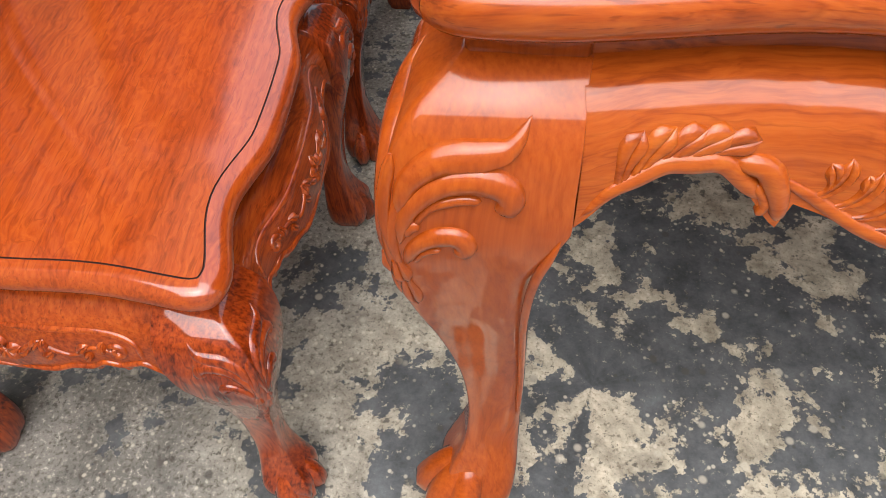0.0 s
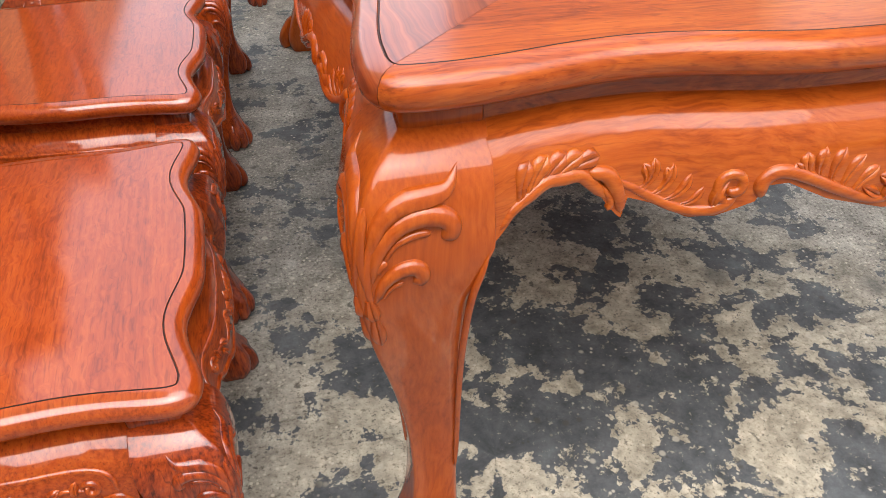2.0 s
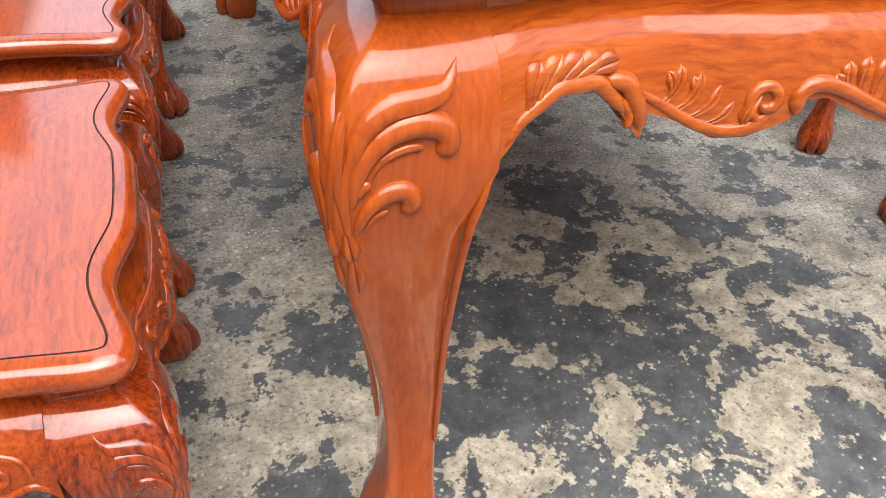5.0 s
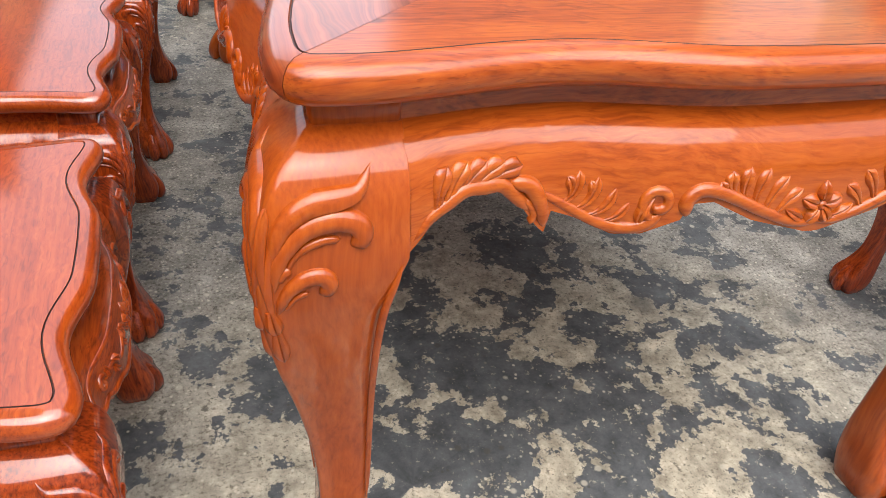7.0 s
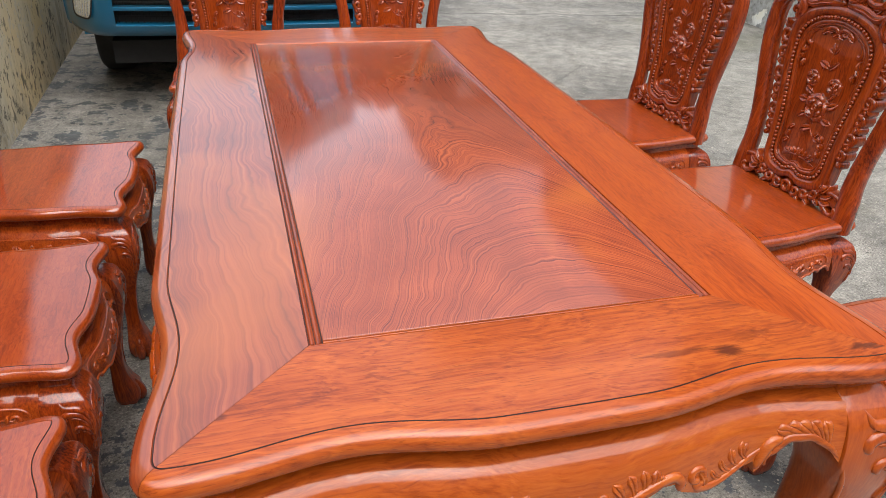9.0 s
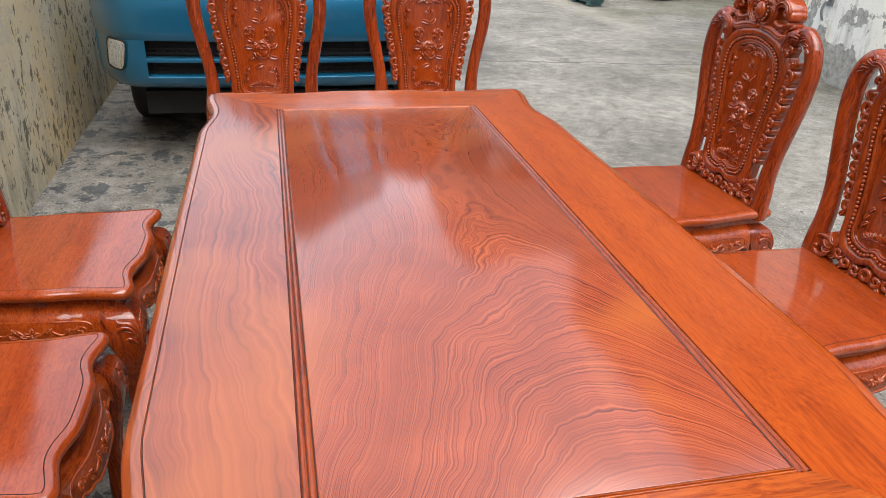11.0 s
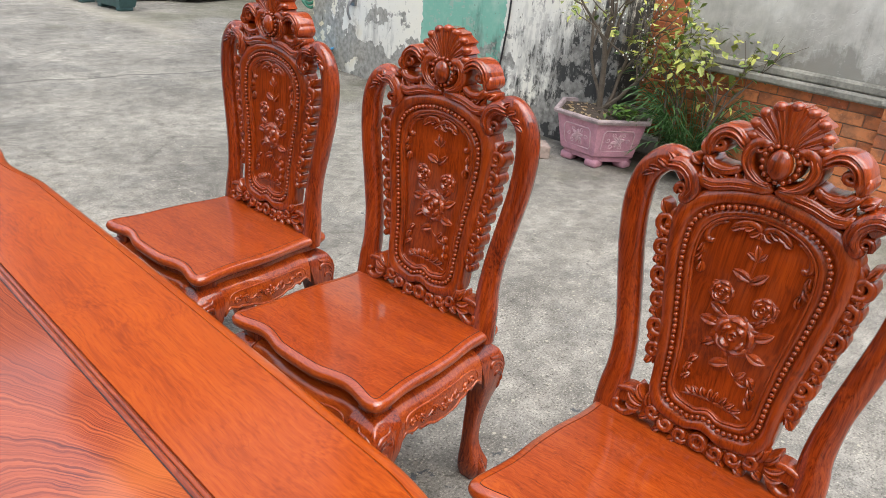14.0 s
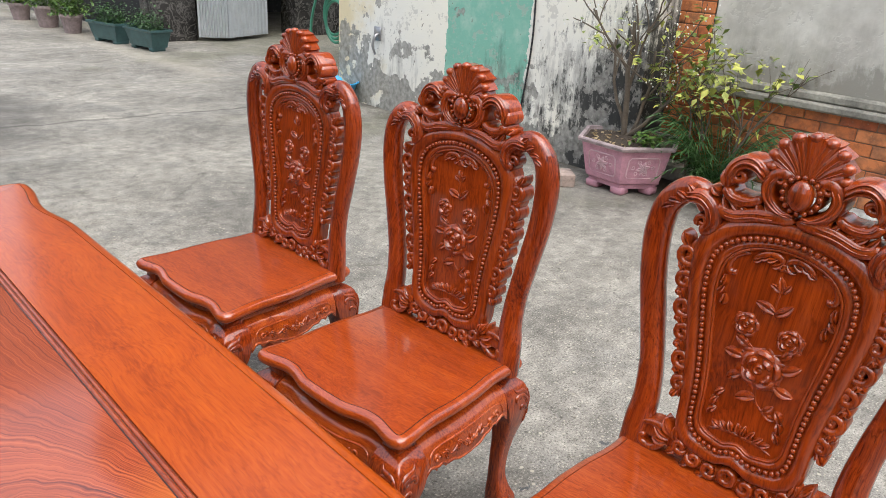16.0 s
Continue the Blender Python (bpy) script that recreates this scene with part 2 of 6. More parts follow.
def wood(name, along, dark, mid, light, figure=None, spots=(), gloss=0.09, coat=1.0, contrast=0.8, knots=False, curl=0.0, fleck=0.45, ior=1.5):
    """Varnished hardwood with its grain along an axis of the object; figure: centre and shape of a crotch figure."""
    k = Nodes(name)
    p = k.coord()
    if not figure:
        p = k.vec("ADD", p, k.vec("SCALE", (3.1, 5.7, 2.3), k.chance()))
    slow = k.noise(p, 2.6, 3.0, 0.5)
    ripple = k.noise(p, 26.0, 2.0, 0.5)
    cloud = k.noise(p, 6.5, 4.0, 0.55)
    if figure:
        cx, cy, a, b, f, sway, run, across, drift, shake = figure
        s = k.split(p)
        warp = k.math("SUBTRACT", k.noise(k.vec("MULTIPLY", p, (1.0, 0.6, 1.0)), 4.2, 3.0, 0.5), 0.5)
        x = k.math("ADD", k.math("SUBTRACT", s[0], cx), k.math("MULTIPLY", warp, sway))
        y = k.math("SUBTRACT", s[1], cy)
        v = k.math("SUBTRACT", k.math("MULTIPLY", k.math("MULTIPLY", y, y), a), k.math("MULTIPLY", k.math("MULTIPLY", x, x), b))
        v = k.math("ADD", v, k.math("ADD", k.math("ADD", k.math("MULTIPLY", y, run), k.math("MULTIPLY", x, across)), k.math("MULTIPLY", warp, drift)))
        shiver = k.noise(k.vec("MULTIPLY", p, (1.0, 0.35, 1.0)), 60.0, 2.0, 0.5)
        v = k.math("ADD", v, k.math("ADD", k.math("MULTIPLY", k.math("SUBTRACT", ripple, 0.5), 0.020 * shake), k.math("MULTIPLY", k.math("SUBTRACT", shiver, 0.5), 0.008 * shake)))
        streak = k.noise(None, f, 3.0, 0.6, w=v)
        lines = k.noise(None, f * 0.62, 1.0, 0.5, w=k.math("ADD", v, 7.3))
        broad = k.noise(None, f * 0.16, 2.0, 0.5, w=k.math("ADD", v, 3.7))
    else:
        squeeze = [1.0, 1.0, 1.0]
        squeeze[along] = 0.06
        q = k.vec("MULTIPLY", p, tuple(squeeze))
        q = k.vec("ADD", q, k.vec("SCALE", (0.11, 0.11, 0.11), k.math("SUBTRACT", slow, 0.5)))
        if knots:
            wide = k.vec("MULTIPLY", k.vec("ADD", p, k.vec("SCALE", (0.05, 0.05, 0.0), cloud)), tuple((0.62 if i == along else 1.0) if i < 2 else 0.0 for i in range(3)))
            spot = k.voronoi(wide, 3.4)
            q = k.vec("ADD", q, k.vec("SCALE", (0.05, 0.05, 0.05), k.ramp(spot, [(0.0, 1.0), (0.16, 0.35), (0.32, 0.0)], True)))
        if curl:
            q = k.vec("ADD", q, k.vec("SCALE", (curl, curl, curl), k.math("SUBTRACT", ripple, 0.5)))
        streak = k.noise(q, 210.0, 3.0, 0.6)
        lines = k.noise(q, 56.0, 2.0, 0.5)
        broad = k.noise(q, 20.0, 3.0, 0.55)
    share = (0.60, 0.16) if figure else (0.50, 0.36)
    blend = k.math("ADD", k.math("MULTIPLY", streak, share[0]), k.math("ADD", k.math("MULTIPLY", broad, share[1]), k.math("MULTIPLY", cloud, 1.0 - sum(share))))
    col = k.ramp(blend, [(0.5 - 0.15 / contrast, dark), (0.49, mid), (0.5 + 0.12 / contrast, light)])
    # growth lines: thin, dark, coming and going
    ridge = k.ramp(k.math("ABSOLUTE", k.math("SUBTRACT", lines, 0.5)), [(0.0, 1.0), (0.03, 0.0)])
    shows = k.ramp(cloud, [(0.40, 0.05), (0.62, 0.8)])
    col = k.mix(k.math("MULTIPLY", k.math("MULTIPLY", ridge, shows), min(1.0, contrast * 0.7)), col, dark)
    if fleck:
        fib = [480.0, 480.0, 480.0]
        fib[along] = 42.0
        pores = k.noise(k.vec("ADD", k.vec("MULTIPLY", p, tuple(fib)), k.vec("SCALE", (9.0, 9.0, 9.0), slow)), 1.0, 1.0, 0.5)
        col = k.mix(k.ramp(pores, [(0.30, fleck), (0.41, 0.0)]), col, tuple(c * 0.7 for c in dark))
    col = k.mix(k.ramp(slow, [(0.35, 0.0), (0.7, 0.3)]), col, tuple(c * 0.75 for c in mid))
    if figure:
        drift_tone = k.noise(k.vec("ADD", k.vec("MULTIPLY", p, (1.0, 0.55, 1.0)), (3.3, 1.7, 0.0)), 3.3, 3.0, 0.5, 0.6)
        col = k.mix(k.ramp(drift_tone, [(0.50, 0.0), (0.66, 0.55)]), col, tuple(c * f for c, f in zip(light, (1.06, 1.28, 0.7))))
        col = k.mix(k.ramp(drift_tone, [(0.34, 0.5), (0.48, 0.0)]), col, tuple(c * 0.62 for c in mid))
    if knots:
        col = k.mix(k.ramp(spot, [(0.012, 0.6), (0.06, 0.0)], True), col, tuple(c * 0.6 for c in dark))
        col = k.mix(k.ramp(k.math("ABSOLUTE", k.math("SUBTRACT", spot, 0.036)), [(0.002, 0.5), (0.009, 0.0)]), col, tuple(c * 0.4 for c in dark))
    if spots:
        xyz = k.split(k.coord())
        for sx, sy, ln, wd, amount in spots:
            du = k.math("DIVIDE", k.math("SUBTRACT", xyz[0], sx), ln)
            dv = k.math("DIVIDE", k.math("ADD", k.math("SUBTRACT", xyz[1], sy), k.math("MULTIPLY", k.math("SUBTRACT", cloud, 0.5), 0.04)), wd)
            rr = k.math("ADD", k.math("SQRT", k.math("ADD", k.math("MULTIPLY", du, du), k.math("MULTIPLY", dv, dv))), k.math("MULTIPLY", k.math("SUBTRACT", streak, 0.5), 1.2))
            col = k.mix(k.ramp(rr, [(0.25, amount), (1.0, 0.0)], True), col, tuple(c * 0.45 for c in dark))
    rough = k.ramp(k.noise(p, 5.0, 4.0, 0.6), [(0.3, gloss - 0.02), (0.7, gloss + 0.05)])
    k.set(Base_Color=col, Roughness=0.38, Coat_Weight=coat, Coat_Roughness=rough, Coat_IOR=ior, Specular_IOR_Level=0.08)
    k.bump(streak, 0.02, 0.003)
    return k.mat


ORANGE = ((0.155, 0.022, 0.003), (0.36, 0.062, 0.006), (0.475, 0.104, 0.011))
RED = ((0.065, 0.007, 0.002), (0.25, 0.031, 0.004), (0.385, 0.059, 0.007))
SEAT = ((0.13, 0.016, 0.003), (0.335, 0.049, 0.006), (0.45, 0.083, 0.010))
# bluer base, strong coat: pinkish sky sheen put into panel and left board
wood_top = wood("figured_table_wood", 1, (0.0920, 0.0129, 0.0055), (0.32, 0.055, 0.0155), (0.445, 0.093, 0.025), figure=(0.40, 1.02, 0.5, 4.6, 240.0, 0.09, 0.0, 0.0, 0.10, 0.65), contrast=1.0, gloss=0.13, fleck=0.0, ior=1.82)
# deeper orange, weak coat: the lack of sky reflection is put into this wood
wood_y = wood("dim_reflection_board_wood", 1, (0.21, 0.027, 0.002), (0.37, 0.057, 0.003), (0.455, 0.086, 0.005), gloss=0.13, contrast=0.8, fleck=0.25, ior=1.36)
wood_left = wood("flamed_board_wood", 1, (0.0782, 0.0120, 0.0074), (0.2668, 0.0478, 0.0138), (0.3864, 0.0828, 0.0221), figure=(-0.10, 0.30, 0.0, 1.6, 170.0, 0.16, 0.05, 0.65, 0.0, 0.26), contrast=0.88, gloss=0.13, fleck=0.0, ior=1.82)
wood_x = wood("varnished_wood_crosswise", 0, *ORANGE, gloss=0.13, contrast=1.0, ior=1.48,
              spots=((0.535, -0.128, 0.028, 0.016, 0.85), (0.46, -0.118, 0.10, 0.007, 0.55), (0.725, -0.165, 0.035, 0.010, 0.8), (0.59, -0.10, 0.05, 0.012, 0.35), (-0.115, -0.115, 0.010, 0.007, 0.6), (0.575, -0.145, 0.02, 0.008, 0.4)))
wood_z = wood("varnished_wood_upright", 2, *ORANGE, contrast=0.55, gloss=0.07, fleck=0.12, ior=1.45)
wood_apron = wood("figured_apron_wood", 0, (0.18, 0.025, 0.003), (0.38, 0.071, 0.007), (0.48, 0.115, 0.013), gloss=0.07, contrast=0.8, curl=0.010, fleck=0.15, ior=1.45)
wood_seat = wood("varnished_seat_wood", 0, *SEAT, contrast=0.7, knots=True, gloss=0.10, curl=0.02, fleck=0.35, ior=1.74)
wood_bead = wood("dark_moulding_wood", 1, (0.10, 0.014, 0.005), (0.26, 0.040, 0.008), (0.36, 0.066, 0.012), gloss=0.08, contrast=0.9, fleck=0.4)
wood_chair = wood("chair_frame_wood", 0, *SEAT, gloss=0.05, contrast=1.1, fleck=0.5, ior=1.55)
wood_post = wood("red_chair_wood", 2, *RED, gloss=0.04, contrast=1.2, fleck=0.5, ior=1.58)
wood_carved = wood("red_carved_wood", 2, (0.08, 0.008, 0.0015), (0.29, 0.040, 0.004), (0.40, 0.064, 0.007), gloss=0.04, contrast=1.0, fleck=0.3, ior=1.6)


def plain(name, col, rough=0.6, var=0.25, scale=8.0, metal=0.0, relief=0.15, **more):
    """A surface of one paint or stuff, with stains and grain."""
    k = Nodes(name)
    p = k.coord()
    n1, n2 = k.noise(p, scale, 4.0, 0.6), k.noise(p, scale * 9, 3.0, 0.6)
    f = k.math("ADD", k.math("MULTIPLY", n1, 0.65), k.math("MULTIPLY", n2, 0.35))
    c = k.ramp(f, [(0.3, tuple(x * (1 - var) for x in col)), (0.7, tuple(min(1, x * (1 + var)) for x in col))])
    k.set(Base_Color=c, Roughness=rough, Metallic=metal, **more)
    if relief:
        k.bump(f, relief, 0.006)
    return k.mat


groove_stain = plain("dark_groove_stain", (0.032, 0.008, 0.004), 0.5, 0.3, 30)


def concrete():
    """Worn yard concrete: a dark skim that has flaked off in patches over pale cement."""
    k = Nodes("worn_concrete")
    p = k.coord()
    s = k.split(p)
    base = k.ramp(k.math("ADD", k.math("MULTIPLY", k.noise(p, 1.1, 5.0, 0.6), 0.6), k.math("MULTIPLY", k.noise(p, 9.0, 5.0, 0.65), 0.4)),
                  [(0.36, (0.115, 0.114, 0.110)), (0.5, (0.225, 0.223, 0.215)), (0.64, (0.37, 0.366, 0.352))])
    grit = k.noise(p, 130.0, 4.0, 0.75)
    pits = k.noise(p, 42.0, 4.0, 0.7)
    base = k.mix(k.ramp(k.noise(p, 2.3, 6.0, 0.68), [(0.52, 0.0), (0.66, 0.6)]), base, (0.17, 0.175, 0.18))
    base = k.mix(k.ramp(grit, [(0.36, 0.8), (0.47, 0.0)]), base, (0.055, 0.055, 0.053))
    base = k.mix(k.ramp(pits, [(0.34, 0.8), (0.38, 0.0)]), base, (0.07, 0.07, 0.07))
    base = k.mix(k.ramp(grit, [(0.56, 0.0), (0.66, 0.65)]), base, (0.58, 0.56, 0.51))
    # where the dark skim is left: thick beside and under the table, thinning out over the yard
    dx = k.math("DIVIDE", k.math("SUBTRACT", s[0], 0.25), 0.85)
    dy = k.math("DIVIDE", k.math("SUBTRACT", s[1], 0.0), 0.75)
    r = k.math("SQRT", k.math("ADD", k.math("MULTIPLY", dx, dx), k.math("MULTIPLY", dy, dy)))
    patch = k.math("ADD", k.math("MULTIPLY", k.noise(p, 6.2, 9.0, 0.60, 0.25), 0.66), k.math("MULTIPLY", k.noise(p, 27.0, 7.0, 0.66), 0.34))
    level = k.math("SUBTRACT", 0.543, k.math("MULTIPLY", k.math("MINIMUM", r, 2.6), 0.075))
    aisle = k.ramp(s[0], [(-0.55, 1.0), (0.1, 0.0)])
    level = k.math("MAXIMUM", level, k.math("ADD", k.math("MULTIPLY", aisle, 0.13), 0.342))
    skim = k.ramp(k.math("SUBTRACT", level, patch), [(0.0, 0.0), (0.007, 1.0)])
    speckle = k.noise(p, 75.0, 5.0, 0.7)
    dark = k.ramp(k.math("ADD", k.math("MULTIPLY", k.noise(p, 18.0, 5.0, 0.65), 0.7), k.math("MULTIPLY", grit, 0.3)), [(0.35, (0.040, 0.046, 0.053)), (0.65, (0.105, 0.118, 0.134))])
    pale = k.mix(k.ramp(r, [(0.5, 0.75), (1.6, 0.0)]), base, k.ramp(k.noise(p, 30.0, 4.0), [(0.3, (0.33, 0.30, 0.235)), (0.7, (0.54, 0.505, 0.42))]))
    pale = k.mix(k.ramp(grit, [(0.38, 0.6), (0.46, 0.0)]), pale, (0.10, 0.09, 0.07))
    pale = k.mix(k.ramp(pits, [(0.35, 0.8), (0.39, 0.0)]), pale, (0.08, 0.075, 0.065))
    dark = k.mix(k.ramp(speckle, [(0.60, 0.0), (0.66, 0.75)]), dark, (0.32, 0.31, 0.27))
    col = k.mix(skim, pale, dark)
    # paler towards the east: the brighter open-sky light is put into the colour
    dry = k.math("ADD", k.math("MULTIPLY", s[0], 0.22), k.math("MULTIPLY", k.noise(p, 1.4, 6.0, 0.68), 1.2))
    col = k.mix(k.ramp(dry, [(1.0, 0.0), (1.5, 0.30)]), col, (0.50, 0.48, 0.43))
    mottle = k.noise(p, 15.0, 7.0, 0.76)
    col = k.mix(1.0, col, k.ramp(mottle, [(0.36, 0.68), (0.5, 0.98), (0.66, 1.25)]), "MULTIPLY")
    # hair cracks and dark drips over the open yard
    wobble = k.vec("ADD", p, k.vec("SCALE", (0.35, 0.35, 0.0), k.noise(p, 2.4, 5.0, 0.65)))
    hair = k.voronoi(wobble, 0.75, "DISTANCE_TO_EDGE")
    col = k.mix(k.math("MULTIPLY", k.ramp(hair, [(0.003, 0.35), (0.009, 0.0)]), k.ramp(k.noise(p, 0.8, 2.0), [(0.45, 0.0), (0.6, 1.0)])), col, (0.05, 0.048, 0.044))
    drip = k.voronoi(k.vec("ADD", p, k.vec("SCALE", (0.05, 0.05, 0.0), k.noise(p, 14.0, 4.0, 0.6))), 3.1)
    col = k.mix(k.ramp(drip, [(0.05, 0.6), (0.13, 0.0)]), col, (0.075, 0.078, 0.08))
    crumb = k.voronoi(p, 21.0)
    col = k.mix(k.ramp(crumb, [(0.10, 0.7), (0.16, 0.0)]), col, k.ramp(k.noise(p, 5.0, 1.0), [(0.45, (0.06, 0.058, 0.052)), (0.55, (0.45, 0.43, 0.38))]))
    grain = k.voronoi(p, 55.0)
    col = k.mix(k.ramp(grain, [(0.10, 0.65), (0.20, 0.0)]), col, k.ramp(k.noise(p, 7.0, 2.0), [(0.42, (0.05, 0.048, 0.044)), (0.52, (0.58, 0.55, 0.48))]))
    # broad stains, a darker blue-grey band beside the chairs and pale grit out in the yard
    worn = k.math("ADD", k.math("MULTIPLY", k.noise(p, 3.6, 7.0, 0.70, 0.3), 0.7), k.math("MULTIPLY", k.noise(p, 34.0, 5.0, 0.72), 0.3))
    open_yard = k.ramp(s[0], [(1.0, 0.0), (1.25, 1.0)])
    col = k.mix(k.math("MULTIPLY", open_yard, k.ramp(worn, [(0.43, 0.75), (0.495, 0.0)])), col, (0.105, 0.105, 0.098))
    col = k.mix(k.math("MULTIPLY", open_yard, k.ramp(worn, [(0.52, 0.0), (0.57, 0.6)])), col, (0.46, 0.435, 0.37))
    band = k.math("ADD", s[0], k.math("MULTIPLY", k.math("SUBTRACT", worn, 0.5), 4.5))
    col = k.mix(k.math("MULTIPLY", open_yard, k.ramp(band, [(1.9, 0.6), (2.8, 0.0)])), col, (0.105, 0.115, 0.123))
    # cracks between the cast bays
    wob = k.math("MULTIPLY", k.math("SUBTRACT", k.noise(p, 3.0, 5.0, 0.6), 0.5), 0.25)
    line = k.math("ABSOLUTE", k.math("ADD", k.math("SUBTRACT", k.math("SUBTRACT", s[1], 5.89), k.math("MULTIPLY", s[0], -0.10)), wob))
    col = k.mix(k.ramp(line, [(0.006, 0.75), (0.022, 0.0)]), col, (0.06, 0.058, 0.05))
    line2 = k.math("ABSOLUTE", k.math("ADD", k.math("SUBTRACT", s[0], 3.9), k.math("ADD", wob, k.math("MULTIPLY", k.math("SUBTRACT", s[1], 9.0), 0.06))))
    far = k.math("GREATER_THAN", s[1], 7.0)
    col = k.mix(k.math("MULTIPLY", far, k.ramp(line2, [(0.03, 0.4), (0.30, 0.0)])), col, (0.42, 0.40, 0.36))
    # damp and moss near the walls
    moss = k.ramp(k.math("ADD", k.noise(p, 0.9, 4.0), k.math("MULTIPLY", s[0], 0.09)), [(0.88, 0.0), (1.02, 0.4)])
    col = k.mix(moss, col, (0.11, 0.115, 0.06))
    mx, my = k.math("SUBTRACT", s[0], 4.42), k.math("MULTIPLY", k.math("SUBTRACT", s[1], -0.15), 0.8)
    blot = k.math("ADD", k.math("SQRT", k.math("ADD", k.math("MULTIPLY", mx, mx), k.math("MULTIPLY", my, my))), k.math("MULTIPLY", k.math("SUBTRACT", k.noise(p, 3.5, 6.0, 0.7), 0.5), 1.1))
    col = k.mix(k.ramp(blot, [(0.25, 0.5), (0.62, 0.0)]), col, (0.10, 0.105, 0.05))
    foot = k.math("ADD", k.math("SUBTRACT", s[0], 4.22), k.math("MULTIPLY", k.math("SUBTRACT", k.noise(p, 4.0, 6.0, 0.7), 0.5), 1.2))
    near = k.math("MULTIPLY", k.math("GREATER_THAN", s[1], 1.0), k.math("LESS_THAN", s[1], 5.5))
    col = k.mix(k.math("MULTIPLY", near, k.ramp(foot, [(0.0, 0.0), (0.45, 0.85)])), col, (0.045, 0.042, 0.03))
    # dark uneven blot on the yard beside the van
    wx, wy = k.math("MULTIPLY", k.math("SUBTRACT", s[0], 1.45), 0.9), k.math("MULTIPLY", k.math("SUBTRACT", s[1], 6.3), 0.55)
    van_blot = k.math("ADD", k.math("SQRT", k.math("ADD", k.math("MULTIPLY", wx, wx), k.math("MULTIPLY", wy, wy))), k.math("MULTIPLY", k.math("SUBTRACT", k.noise(p, 2.6, 6.0, 0.7), 0.5), 1.3))
    col = k.mix(k.ramp(van_blot, [(0.2, 0.72), (0.8, 0.0)]), col, (0.05, 0.048, 0.045))
    col = k.mix(1.0, col, (1.05, 0.99, 0.90), "MULTIPLY")
    rough = k.ramp(k.noise(p, 4.0, 4.0), [(0.3, 0.55), (0.7, 0.85)])
    k.set(Base_Color=col, Roughness=rough)
    k.bump(k.math("ADD", k.math("MULTIPLY", skim, -0.35), k.math("ADD", k.math("MULTIPLY", grit, 0.5), patch)), 0.25, 0.006)
    return k.mat


def plaster(name, wash, under, stain, chips=0.0, damp=0.0, chipcol=(0.10, 0.085, 0.06), paint=None, wet_end=None, splash=None):
    """Limewashed plaster with pocks, flaked patches and streaks of damp that run down it."""
    k = Nodes(name)
    p = k.coord()
    s = k.split(p)
    big, mid = k.noise(p, 1.3, 5.0, 0.6), k.noise(p, 6.0, 5.0, 0.65)
    col = k.ramp(big, [(0.35, wash), (0.65, under)])
    if paint:
        y0, y1, tone = paint
        edge = k.math("MULTIPLY", k.math("SUBTRACT", mid, 0.5), 0.12)
        yy = k.math("ADD", s[1], edge)
        inside = k.math("MULTIPLY", k.math("GREATER_THAN", yy, y0), k.math("LESS_THAN", yy, y1))
        col = k.mix(k.math("MULTIPLY", inside, k.ramp(mid, [(0.3, 0.75), (0.5, 1.0)])), col, tone)
    run = k.noise(k.vec("MULTIPLY", p, (9.0, 9.0, 1.6)), 1.0, 6.0, 0.7)
    low = k.math("SUBTRACT", 1.25, s[2])
    wet = k.math("ADD", k.math("MULTIPLY", low, 0.12), k.math("ADD", k.math("MULTIPLY", run, 0.5), k.math("MULTIPLY", big, 0.4)))
    if wet_end:
        wet = k.math("ADD", wet, k.math("MULTIPLY", k.math("MAXIMUM", k.math("SUBTRACT", wet_end, s[1]), 0.0), 0.14))
    col = k.mix(k.ramp(wet, [(0.62 - damp, 0.0), (0.78 - damp, 0.9)]), col, stain)
    if wet_end:
        old = k.ramp(k.math("ADD", k.math("SUBTRACT", s[1], 5.05), k.math("MULTIPLY", k.math("SUBTRACT", k.noise(p, 2.2, 5.0, 0.65), 0.5), 1.6)), [(-0.0, 0.0), (0.35, 0.8)])
        col = k.mix(old, col, (0.66, 0.54, 0.30))
        trail = k.math("ADD", k.math("MULTIPLY", k.noise(k.vec("MULTIPLY", p, (22.0, 22.0, 5.0)), 1.0, 6.0, 0.74), 0.55), k.math("MULTIPLY", k.noise(p, 7.0, 7.0, 0.75), 0.45))
        reach = k.math("ADD", k.math("MULTIPLY", k.math("SUBTRACT", wet_end - 0.75, s[1]), 0.20), k.math("MULTIPLY", k.math("SUBTRACT", 0.62, s[2]), 0.16))
        col = k.mix(k.ramp(k.math("ADD", trail, k.math("MINIMUM", k.math("MAXIMUM", reach, -0.3), 0.20)), [(0.47, 0.0), (0.56, 0.97)]), col, stain)
        bare = k.math("SUBTRACT", k.math("ADD", k.math("MULTIPLY", k.noise(p, 3.4, 5.0, 0.62), 0.75), k.math("MULTIPLY", mid, 0.35)), k.math("MULTIPLY", s[2], 0.16))
        col = k.mix(k.ramp(bare, [(0.50, 0.0), (0.515, 0.85)]), col, k.ramp(k.noise(p, 22.0, 4.0), [(0.35, (0.14, 0.135, 0.12)), (0.65, (0.33, 0.32, 0.29))]))
    if splash:
        rise = k.math("ADD", k.math("SUBTRACT", s[2], splash), k.math("MULTIPLY", k.math("SUBTRACT", k.math("ADD", k.math("MULTIPLY", run, 0.5), k.math("MULTIPLY", mid, 0.5)), 0.5), 1.1))
        col = k.mix(k.ramp(rise, [(-0.02, 0.75), (0.10, 0.35), (0.30, 0.0)]), col, (0.17, 0.16, 0.13))
        col = k.mix(k.ramp(k.noise(p, 2.1, 5.0, 0.6), [(0.50, 0.0), (0.66, 0.5)]), col, (0.27, 0.25, 0.21))
